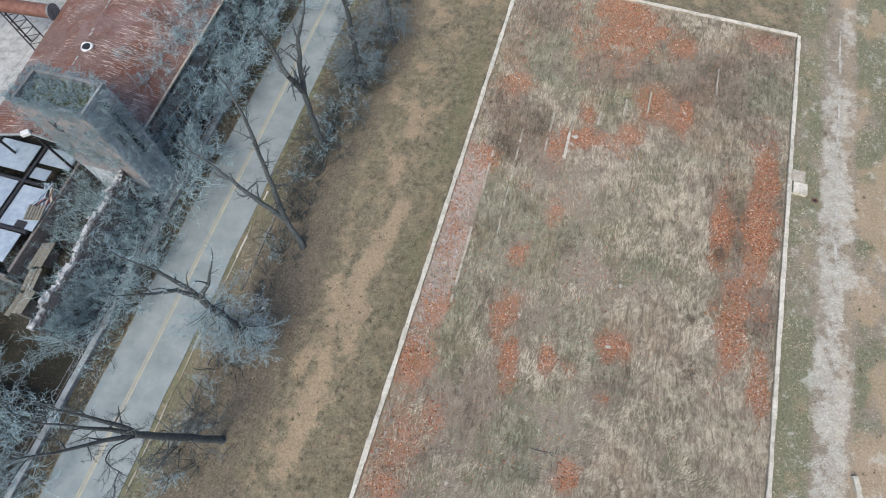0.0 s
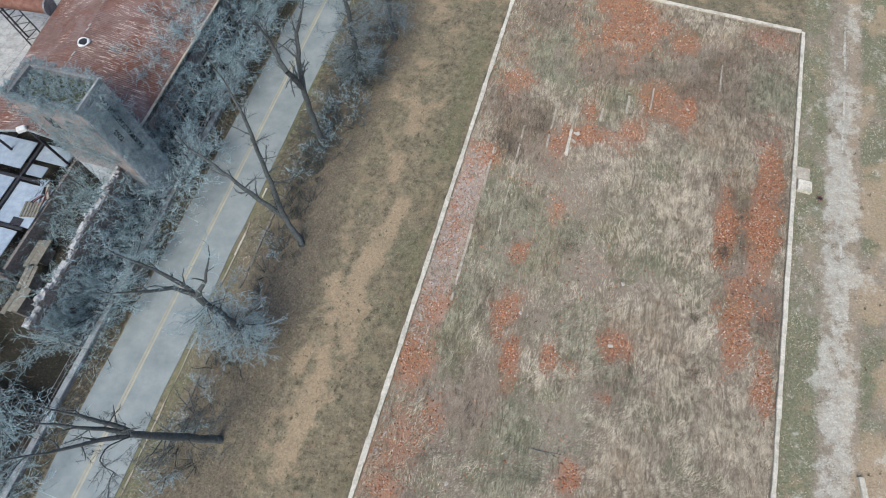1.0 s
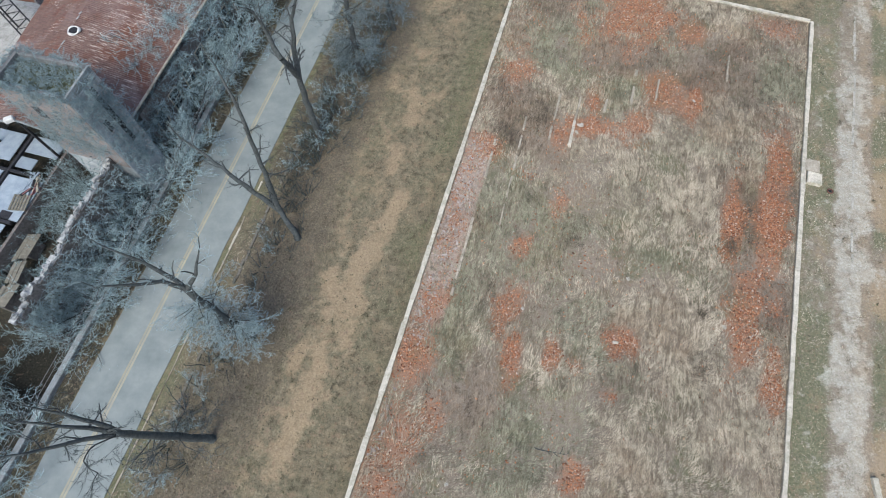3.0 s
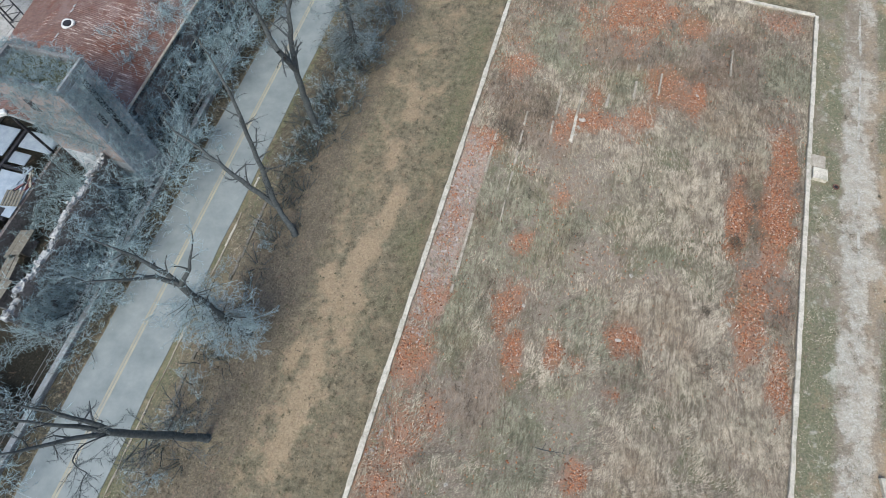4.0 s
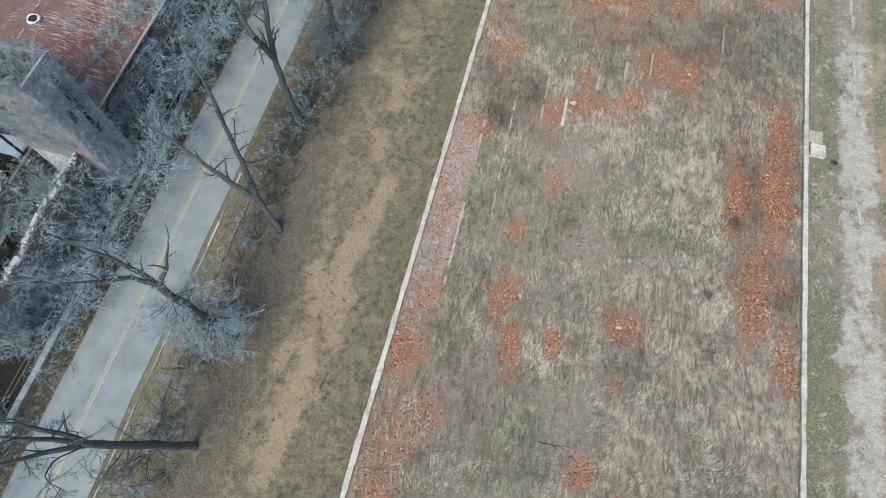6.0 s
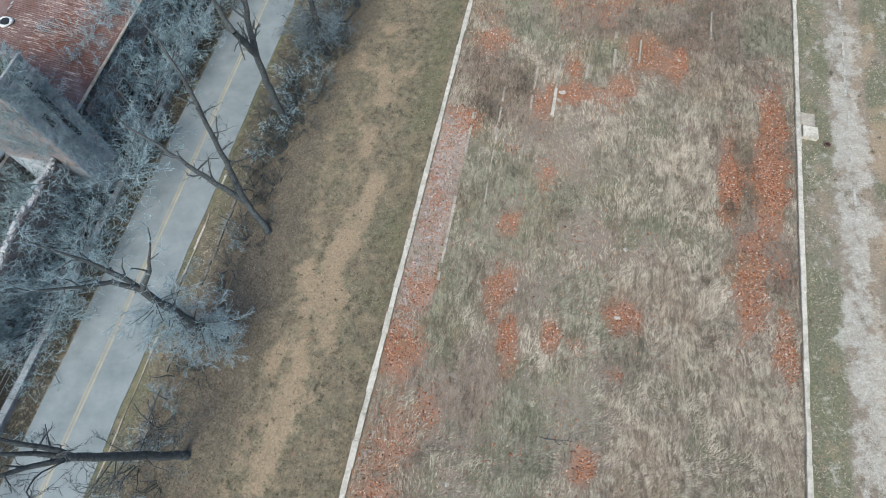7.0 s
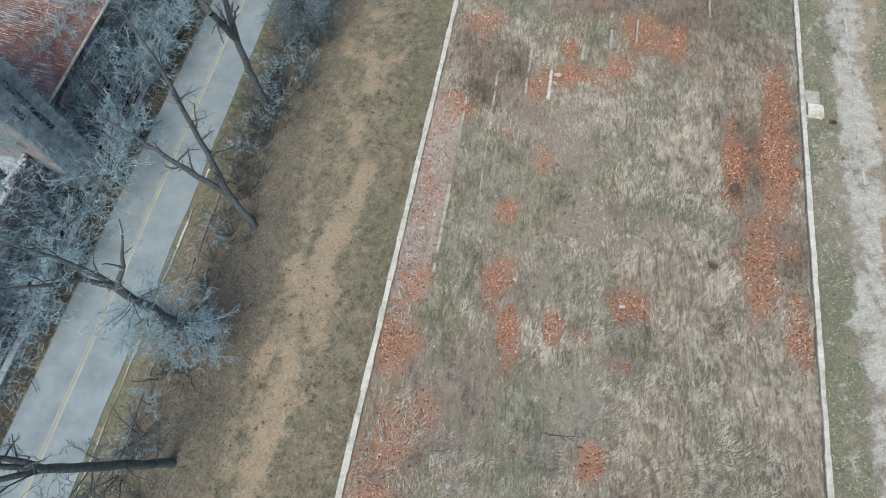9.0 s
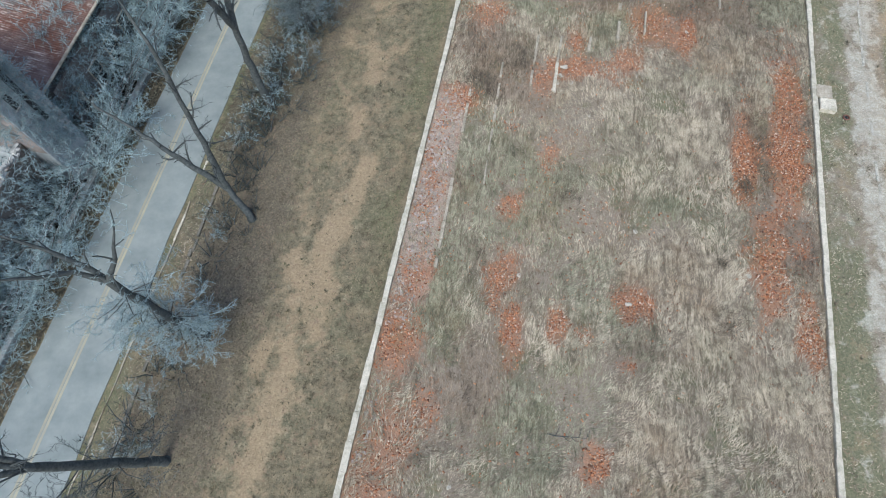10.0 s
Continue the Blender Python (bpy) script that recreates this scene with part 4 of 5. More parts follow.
def mill():
    root = empty("mill_building", at(42, 50, -7.6), "derelict brick mill with rusted flaking sheet-metal gable roof", "building")
    inv = root.matrix_world.inverted()
    o = root.matrix_world.translation

    def plan(w, a):
        p = at(w, a)
        return p.x - o.x, p.y - o.y

    eave, ridge_z, left_z = 3.0, 5.2, 2.0
    a0, a1 = 23.9, 84.0
    ridge_w = lambda a: 42.0 + 0.10 * (a - a0)
    left_w = lambda a: 51.0 + 0.10 * (a - a0)
    top = lambda z: z - o.z
    body = [plan(33.6, a0 + 5.8), plan(33.6, a1), plan(left_w(a1) - 0.6, a1), plan(left_w(a0) - 0.6, a0 + 5.6)]
    wall_prism("wall", body, 0, top(left_z) - 0.4, OLD_BRICK, root)
    for side in ("east", "west"):
        a = a0
        rng = random.Random(31 if side == "east" else 32)
        while a < a1 - 0.1:
            wd = 0.95
            low_w = 39.75 if a < 28.0 else 33.0  # the tower stands in the corner
            bm = bmesh.new()
            n = 8
            grid = []
            lift = rng.uniform(0.0, 0.05)
            for i in range(n + 1):
                s = a + wd * 1.02 * i / n
                bump = 0.02 * math.cos(i * math.pi)
                row = []
                for k in range(4):
                    t = k / 3
                    if side == "east":
                        w = ridge_w(s) + (low_w - ridge_w(s)) * t
                        z = ridge_z + (eave - ridge_z) * (ridge_w(s) - w) / (ridge_w(s) - 33.0)
                    else:
                        w, z = ridge_w(s) + (left_w(s) - ridge_w(s)) * t, ridge_z + (left_z - ridge_z) * t
                    x, y = plan(w, s)
                    row.append(bm.verts.new((x, y, top(z) + bump + lift + rng.uniform(-0.015, 0.015))))
                grid.append(row)
            for r, q in zip(grid, grid[1:]):
                for k in range(3):
                    bm.faces.new((r[k], q[k], q[k + 1], r[k + 1]))
            bmesh.ops.recalc_face_normals(bm, faces=bm.faces)
            bmesh.ops.solidify(bm, geom=bm.faces[:], thickness=0.03)
            part("roof_sheet", bm, RUST, root)
            a += wd
    for a in np.arange(31.6, 62, 3.3):
        # no real opening: a dark panel on the wall paints the window's inner shade
        win = part("window", box_bm((0.10, 1.5, 2.4), Matrix.Translation(at(33.56, a, -1.6) - o) @ Matrix.Rotation(TURN_W, 4, "Z"), 0.01), STEEL_AND_VOID, root, "dark panel standing in for the shade in an empty window")
        for da, dz, sa, sz in ((-0.8, 0, 0.12, 2.6), (0.8, 0, 0.12, 2.6), (0, 1.26, 1.48, 0.12), (0, 0, 1.48, 0.07)):
            m = Matrix.Translation(at(33.52, a + da, -1.6 + dz) - o) @ Matrix.Rotation(TURN_W, 4, "Z")
            part("window_frame", box_bm((0.12, sa, sz), m, 0.01), FOOTING, win, "peeling pale window frame")
        m = Matrix.Translation(at(33.44, a, -2.92) - o) @ Matrix.Rotation(TURN_W, 4, "Z")
        part("sill", box_bm((0.34, 1.9, 0.14), m, 0.02), COPING, win)
    segs = [(at(33.0, 28.1, eave) - o, at(33.0, a1, eave) - o, 0.13, 0.13)]
    part("gutter", tube_mesh("gutter", segs, FOOTING, 8), FOOTING, root, "pale metal eave gutter")
    bm = bmesh.new()
    p0, p1, p2 = at(33.0, a0, eave) - o, at(ridge_w(a0), a0, ridge_z) - o, at(left_w(a0), a0, left_z) - o
    for u, v in ((p0, p1), (p1, p2)):
        d = v - u
        box(bm, (0.14, d.length, 0.2), Matrix.Translation((u + v) / 2) @ d.to_track_quat("Y", "Z").to_matrix().to_4x4())
    part("rake_board", bm, COPING, root, "peeling grey-white rake boards")
    bm = bmesh.new()
    q = [at(33.6, a0 + 5.5, 0) - o, at(ridge_w(a0), a0 + 5.5, 0) - o, at(left_w(a0) - 0.6, a0 + 5.5, 0) - o]
    f = [bm.verts.new((q[0].x, q[0].y, top(left_z) - 0.5)), bm.verts.new((q[0].x, q[0].y, top(eave) - 0.1)), bm.verts.new((q[1].x, q[1].y, top(ridge_z) - 0.15)), bm.verts.new((q[2].x, q[2].y, top(left_z) - 0.15)), bm.verts.new((q[2].x, q[2].y, top(left_z) - 0.5))]
    bm.faces.new(f)
    bmesh.ops.solidify(bm, geom=bm.faces[:], thickness=0.3)
    part("gable_wall", bm, OLD_BRICK, root)
    for w in (43.0, 50.4):
        top_z = {43.0: ridge_z - 0.25, 50.4: left_z + 0.1}[w]
        p = at(w, a0 + 0.5) - o
        part("post", tube_mesh("post", [(Vector((p.x, p.y, 0)), Vector((p.x, p.y, top(top_z) - 0.1)), 0.16, 0.14)], STEEL_AND_VOID, 8), STEEL_AND_VOID, root)
    # peeling white flashing along the ridge
    rng = random.Random(35)
    a = a0 + 0.4
    while a < 62:
        ln = rng.uniform(0.3, 1.2)
        if rng.random() < 0.6 and abs(a + ln / 2 - 36) > 0.9:
            bm = bmesh.new()
            for side in (-1, 1):
                wd = rng.uniform(0.03, 0.15)
                m = Matrix.Translation(at(ridge_w(a) + side * wd / 2, a + ln / 2, ridge_z + 0.09 - wd * 0.12) - o) @ Matrix.Rotation(TURN_W + rng.uniform(-0.12, 0.12), 4, "Z") @ Matrix.Rotation(side * -0.25, 4, "Y")
                box(bm, (wd, ln, 0.02), m, 0.0, 0.03, rng)
            part("ridge_flashing", bm, WHITEWASH, root, "peeling white ridge flashing")
        a += ln + rng.uniform(0.0, 0.4)
    # round vent near the ridge
    vent = Vector((-38.75, 47.4, 5.15)) - o
    ring = []
    for i in range(32):
        b, c = i * math.tau / 32, (i + 1) * math.tau / 32
        ring.append((vent + Vector((0.58 * math.cos(b), 0.58 * math.sin(b), 0.03)), vent + Vector((0.58 * math.cos(c), 0.58 * math.sin(c), 0.03)), 0.13 + 0.05 * math.sin(3 * b + 1), 0.13 + 0.05 * math.sin(3 * c + 1)))
    collar = part("vent_collar", tube_mesh("vent_collar", ring, WHITE_METAL, 6), WHITE_METAL, root, "white collar round an open roof vent")
    bm = bmesh.new()
    # solid dark disc, the vent's inner shade given as colour
    bmesh.ops.create_cone(bm, cap_ends=True, segments=16, radius1=0.45, radius2=0.45, depth=0.1, matrix=Matrix.Translation(vent + Vector((0, 0, 0.1))))
    part("vent_throat", bm, STEEL_AND_VOID, collar, "dark disc for the shade inside the open vent")
    bm = box_bm((0.9, 0.6, 0.5), Matrix.Translation(at(42.6, a0 - 0.1, 5.3) - o) @ Matrix.Rotation(0.4, 4, "Z"), 0.08)
    part("ridge_cap", bm, WHITE_METAL, root, "bent white metal ridge cap")


mill()


def tower():
    c = at(35.95, 26.02, -7.6)
    turn = TURN_W
    root = empty("stair_tower", c, "tall grey rendered tower with mossy sunken roof", "tower", turn=turn)
    hx, hy, hz = 3.8, 1.95, 18.8
    part("wall", box_bm((2 * hx, 2 * hy, hz - 0.9), Matrix.Translation((0, 0, (hz - 0.9) / 2)), 0.05), TOWER_WALL, root)
    for name, sx, sy, px, py, mat in (("parapet", 0.24, 2 * hy, hx - 0.12, 0, COPING), ("parapet", 0.35, 2 * hy, -hx + 0.175, 0, DARK_CONCRETE),
                                      ("parapet", 2 * hx - 0.6, 0.35, 0.055, hy - 0.175, DARK_CONCRETE), ("parapet", 2 * hx - 0.6, 0.3, 0.055, -hy + 0.15, DARK_CONCRETE)):
        part(name, box_bm((sx, sy, 0.9), Matrix.Translation((px, py, hz - 0.45)), 0.03), mat, root)
    bm = bmesh.new()
    bmesh.ops.create_grid(bm, x_segments=28, y_segments=16, size=1.0)
    for v in bm.verts:
        v.co = Vector((v.co.x * (hx - 0.36), v.co.y * (hy - 0.36), hz - 0.75 + 0.3 * noise.noise(Vector((v.co.x * 4, v.co.y * 2.5, 3)))))
    part("roof_bed", bm, MOSS, root, "mossy debris on the sunken roof")
    rng = random.Random(9)
    thick, thin = [], []
    for _ in range(420):
        p = Vector((hx * (1 - 2.0 * rng.random() ** 0.7), rng.uniform(-hy, hy), hz - 0.7))
        sprout(rng, p, Vector((rng.gauss(0, 0.6), rng.gauss(0, 0.6), 0.8)).normalized(), rng.uniform(0.35, 0.8), 0.02, 2, thick, thin, (4, 4, 5))
    for _ in range(260):
        t = rng.uniform(-1, 1)
        p, d = rng.choice(((Vector((t * hx, hy, hz)), Vector((0, 0.5, 0))), (Vector((t * hx, -hy, hz)), Vector((0, -0.5, 0))), (Vector((-hx, t * hy, hz)), Vector((-0.6, 0, 0)))))
        sprout(rng, p, (d + Vector((rng.gauss(0, 0.6), rng.gauss(0, 0.6), rng.gauss(0.1, 0.5)))).normalized(), rng.uniform(0.35, 0.8), 0.02, 2, thick, thin, (4, 4, 6), 0.0)
    part("render_coat", box_bm((2 * hx - 0.1, 0.06, hz - 8.6), Matrix.Translation((0, -hy - 0.02, 8.0 + (hz - 8.6) / 2)), 0.01), PINK_RENDER, root, "stained pinkish render coat")
    for _ in range(520):
        side = rng.random() < 0.5
        z = rng.uniform(10.0, hz) if side else rng.uniform(7, hz)
        p = Vector((rng.uniform(-hx, hx), -hy - 0.02, z)) if side else Vector((hx + 0.02, rng.uniform(-hy, hy), z))
        d = Vector((rng.gauss(0, 0.6), -0.25, rng.gauss(0, 0.8))) if side else Vector((0.25, rng.gauss(0, 0.6), rng.gauss(0, 0.8)))
        sprout(rng, p, d.normalized(), rng.uniform(0.8, 1.7), 0.025, 2, thick, thin, (4, 5, 5), 0.0)
    part("creeper", tube_mesh("creeper", thin + thick, CREEPER, 3), CREEPER, root, "leafless grey creeper")
    # dark plate on the south face paints the shade of a window recess
    for k, (x, z) in enumerate(((-1.2, 15.5),)):
        w = part("window", box_bm((0.9, 0.1, 1.6), Matrix.Translation((x, -hy - 0.03, z)), 0.01), STEEL_AND_VOID, root, "dark panel standing in for the shade in an empty window")
    # the slot's depth is painted too: a flat dark strip on the solid wall
    part("stair_slot", box_bm((0.10, 0.55, 6.4), Matrix.Translation((hx + 0.02, 0.55, 13.0)), 0.01), STEEL_AND_VOID, root, "tall dark panel for the shade in an open stair slot")
    z, k = 7.6, 0
    while z < hz - 1.0:
        tall = rng.uniform(0.42, 0.58)
        part("quoin", box_bm((0.12, (0.95, 0.62)[k % 2] + rng.uniform(-0.06, 0.06), tall - 0.03), Matrix.Translation((hx + 0.03, hy - (0.475, 0.31)[k % 2], z + tall / 2)), 0.02, 0.01, rng), WHITEWASH, root, "pale toothed corner stones")
        z, k = z + tall, k + 1
    for y, z, h in ((0.55, 16.9, 0.9), (-0.6, 13.4, 1.4)):
        part("sill", box_bm((0.2, 0.7, 0.12), Matrix.Translation((hx + 0.08, y, z - h / 2 - 0.07)), 0.02), WHITEWASH, root, "pale window sill")
        # dark plate in place of a shaded recess above each sill
        part("window", box_bm((0.1, 0.55, h), Matrix.Translation((hx + 0.03, y, z)), 0.01), STEEL_AND_VOID, root, "dark panel standing in for the shade in an empty window")


tower()


def roofless_shed():
    """Walls and frame of the low building with white roof panels."""
    z = -2.0
    root = empty("panel_roof_shed", at(48, 19, -7.6), "low roofless shed with white panels between dark beams", "building")
    o = root.matrix_world.translation
    R = Matrix.Rotation(TURN_W, 4, "Z")

    def slab(name, w, a, sw, sa, zz, h, mat, label="", tilt=0.0):
        m = Matrix.Translation(at(w, a, zz) - o) @ R @ Matrix.Rotation(tilt, 4, "X")
        part(name, box_bm((sw, sa, h), m, 0.015), mat, root, label)

    for w, a, sw, sa in ((50.5, 24.2, 5.2, 3.6), (45.0, 25.0, 4.2, 2.2), (44.9, 18.4, 4.6, 5.0), (50.2, 18.6, 4.9, 5.2), (55.8, 18.6, 5.2, 5.4), (55.8, 24.2, 5.0, 4.0), (45.6, 13.6, 4.0, 3.4), (50.3, 12.6, 4.6, 5.0), (45.9, 22.6, 2.2, 1.4)):
        slab("roof_panel", w, a, sw, sa, z, 0.1, PANEL, tilt=0.01 * math.sin(w * 3))
    # dark sheet laid on the panel, painting the shade of a hole
    slab("roof_hole", 44.3, 16.35, 1.3, 0.9, z + 0.06, 0.05, STEEL_AND_VOID, "dark sheet for the shade in a roof panel hole")
    for w in (47.05, 53.1):
        slab("beam", w, 18.6, 0.32, 15.4, z + 0.14, 0.36, STEEL_AND_VOID)
    for a in (21.3, 15.6):
        slab("beam", 50.0, a, 14.0, 0.32, z + 0.10, 0.36, STEEL_AND_VOID)
    slab("wall", 42.6, 18.6, 0.35, 15.0, z - 2.9, 5.4, OLD_BRICK)
    slab("wall", 50.0, 10.6, 14.8, 0.35, z - 2.9, 5.4, OLD_BRICK)
    slab("wall", 58.6, 18.6, 0.35, 15.0, z - 2.9, 5.4, OLD_BRICK)
    slab("floor", 50.5, 18.6, 16.0, 15.4, -7.5, 0.3, DARK_CONCRETE)


roofless_shed()


def ragged_wall():
    rng = random.Random(14)
    root = empty("ruined_wall", at(34.3, 14, -7.6), "ragged whitewashed masonry wall of a ruin", "wall")
    inv = root.matrix_world.inverted()
    a, z = 6.0, 1.6
    R = Matrix.Rotation(TURN_W, 4, "Z")
    while a < 23.6:
        ln = rng.uniform(0.25, 0.7)
        z += rng.uniform(-0.3, 0.3) + (1.8 - z) * 0.15
        m = inv @ Matrix.Translation(at(33.4 + 0.8 * max(0.0, (a - 20) / 4) + rng.uniform(-0.03, 0.03), a + ln / 2, (z - 7.6) / 2 - 0.2)) @ R
        part("masonry", box_bm((0.6, ln, z + 7.6), m, 0.0, 0.02, rng), OLD_BRICK, root)
        m = inv @ Matrix.Translation(at(33.4 + 0.8 * max(0.0, (a - 20) / 4), a + ln / 2, z - 0.12)) @ R @ Matrix.Rotation(rng.uniform(-0.2, 0.2), 4, "X")
        part("cap", box_bm((0.34 + rng.uniform(-0.2, 0.2), ln * 1.35, 0.36), m @ Matrix.Rotation(rng.uniform(-0.2, 0.2), 4, "Z"), 0.04, 0.13, rng), WHITEWASH, root)
        if rng.random() < 0.6:
            m = inv @ Matrix.Translation(at(33.4 + rng.uniform(-0.2, 0.2), a + rng.uniform(0, ln), z + 0.12)) @ R @ Matrix.Rotation(rng.uniform(-0.8, 0.8), 4, "Z")
            part("stone", box_bm((0.2, 0.26, 0.16), m, 0.05, 0.05, rng), WHITEWASH, root)
        a += ln
    thick, thin = [], []
    east = Vector((-WEST.x, -WEST.y, 0))
    for _ in range(620):
        a = rng.uniform(6.2, 23.5) if rng.random() < 0.6 else rng.uniform(6.2, 13.0)
        p = inv @ at(33.08, a, rng.uniform(-3.5, 1.0 if a < 13 else 1.9))
        d = east * 0.5 + Vector((rng.gauss(0, 0.5), rng.gauss(0, 0.5), rng.gauss(0.2, 0.6)))
        sprout(rng, p, d.normalized(), rng.uniform(0.7, 1.6), 0.025, 2, thick, thin, (4, 5, 5), 0.0)
    tagged(part("creeper", tube_mesh("creeper", thin + thick, CREEPER, 3), CREEPER, root, "leafless grey creeper"), kind="stuff")


ragged_wall()


def yard():
    root = empty("yard_slab", at(60, 55, -7.6), "pale bare concrete yard slab", "slab")
    root["kind"] = "structure"
    o = root.matrix_world.translation
    R = Matrix.Rotation(TURN_W, 4, "Z")
    for i in range(4):
        for k in range(8):
            m = Matrix.Translation(at(57 + i * 6, 30 + k * 6, -5.0) - o) @ R
            part("slab_bay", box_bm((5.97, 5.97, 3.0), m, 0.02), YARD, root)
    # lattice boom
    boom = empty("lattice_boom", (-53.0, 56.5, -1.0), "dark steel lattice boom leaning on the roof edge", "truss")
    o = boom.matrix_world.translation
    a0, a1 = Vector((-61.2, 65.2, 1.0)), Vector((-48.3, 51.3, 1.0))
    off = Vector((0.8, 1.75, 0))
    segs = []
    n = 11
    for s in (0, 1):
        part("chord", tube_mesh("chord", [(a0 + off * s - o, a1 + off * s - o, 0.09, 0.09)], STEEL_AND_VOID, 6), STEEL_AND_VOID, boom)
    for i in range(n):
        p, q = a0.lerp(a1, i / n), a0.lerp(a1, (i + 1) / n)
        part("lacing", tube_mesh("lacing", [(p - o, q + off - o, 0.045, 0.045)], STEEL_AND_VOID, 5), STEEL_AND_VOID, boom)
        part("lacing", tube_mesh("lacing", [(q + off - o, q - o, 0.045, 0.045)], STEEL_AND_VOID, 5), STEEL_AND_VOID, boom)
    # leg that carries the boom's low end
    part("leg", tube_mesh("leg", [(a0 - o, Vector((a0.x, a0.y, -3.6)) - o, 0.12, 0.12)], STEEL_AND_VOID, 6), STEEL_AND_VOID, boom)
    pipe = empty("exhaust_duct", (-51, 58.5, 2.0), "large rusty round duct joining the roof edge", "duct")
    o = pipe.matrix_world.translation
    d0, d1 = Vector((-63.0, 60.1, 2.5)), Vector((-46.6, 56.2, 2.5))
    part("duct_body", tube_mesh("duct_body", [(d0 - o, d1 - o, 0.85, 0.85)], PIPE, 20), PIPE, pipe)
    e = (d1 - d0).normalized()
    part("end_flange", tube_mesh("end_flange", [(d1 - e * 0.1 - o, d1 + e * 0.15 - o, 1.0, 1.0), (d1 + e * 0.14 - o, d1 + e * 0.15 - o, 1.0, 0.02)], DARK_CONCRETE, 20), DARK_CONCRETE, pipe, "grey end flange")
    for t in (0.1, 0.55):
        p = d0.lerp(d1, t)
        part("duct_leg", tube_mesh("duct_leg", [(p - o, Vector((p.x, p.y, -3.55)) - o, 0.12, 0.12)], STEEL_AND_VOID, 6), STEEL_AND_VOID, pipe)


yard()


def junk():
    rng = random.Random(51)
    for w, a, ln, t, wd in ((41.0, 14.0, 3.2, 0.02, 1.5), (40.4, 11.0, 2.7, 0.15, 1.3), (40.0, 8.3, 2.6, -0.05, 1.8)):
        root = empty("loose_boards", at(w, a, -3.1), "loose weathered wooden boards lying on a ruin", "boards", "loose boards")
        for k in range(3):
            m = Matrix.Translation(((k - 1) * wd / 3, rng.uniform(-0.3, 0.3), 0.05)) @ Matrix.Rotation(TURN_W + t + rng.uniform(-0.03, 0.03), 4, "Z")
            part("board", box_bm((wd / 3 - 0.02, ln, 0.06), m, 0.01), WOOD, root)
        part("trestle", box_bm((0.9, 1.8, 3.6), Matrix.Translation((0, 0, -1.8)) @ Matrix.Rotation(TURN_W, 4, "Z"), 0.05), OLD_BRICK, root)
    pallet = empty("wooden_pallet", at(43.5, 18.0, -1.93), "yellowish wooden pallet on the shed roof", "pallet")
    for k in range(6):
        part("slat", box_bm((0.24, 1.9, 0.05), Matrix.Rotation(TURN_W + 0.2, 4, "Z") @ Matrix.Translation((k * 0.33 - 0.82, 0, 0.15)), 0.005), WOOD, pallet)
    for k in range(3):
        part("bearer", box_bm((1.95, 0.12, 0.12), Matrix.Rotation(TURN_W + 0.2, 4, "Z") @ Matrix.Translation((0, (k - 1) * 0.85, 0.06)), 0.005), WOOD, pallet)
    for k in range(14):
        root = empty("scrap_bar", at(43.3 + rng.uniform(-0.6, 0.8), 20.0 + rng.uniform(-1.0, 0.9), -1.9), "scrap metal bar lying on the shed roof", "scrap", "scrap bars")
        mat = (RED_PAINT, PANEL, FOOTING, PANEL, STEEL_AND_VOID)[k % 5]
        part("bar", box_bm((rng.uniform(0.08, 0.3), rng.uniform(0.8, 2.0), 0.12), Matrix.Translation((0, 0, 0.06 + 0.02 * k)) @ Matrix.Rotation(rng.uniform(-0.9, 0.5), 4, "Z"), 0.01), mat, root)


junk()


def power_lines():
    for a in (-52, 118):
        pole = empty("utility_pole", at(27.2 + 3.4, a, -5), "wooden utility pole beside the road", "pole", "utility poles")
        part("pole_shaft", tube_mesh("pole_shaft", [(Vector((0, 0, -0.3)), Vector((0, 0, 8.2)), 0.17, 0.12)], WOOD, 8), WOOD, pole)
        part("cross_arm", box_bm((4.6, 0.12, 0.14), Matrix.Translation(at(27.9, a, 2.55) - at(30.6, a, -5)) @ Matrix.Rotation(TURN_W, 4, "Z"), 0.01), WOOD, pole)
    for w in (26.6, 27.3, 27.7):
        segs, prev = [], None
        for i in range(41):
            a = -52 + 170 * i / 40
            p = at(w, a, 2.64 - 0.9 * (1 - ((a - 33) / 85) ** 2))
            if prev is not None:
                segs.append((prev, p, 0.018, 0.018))
            prev = p
        ob = part("overhead_cable", tube_mesh("overhead_cable", segs, WIRE, 5), WIRE)
        tagged(ob, "thin pale overhead cable running along the road", "cable", "overhead cables")


power_lines()


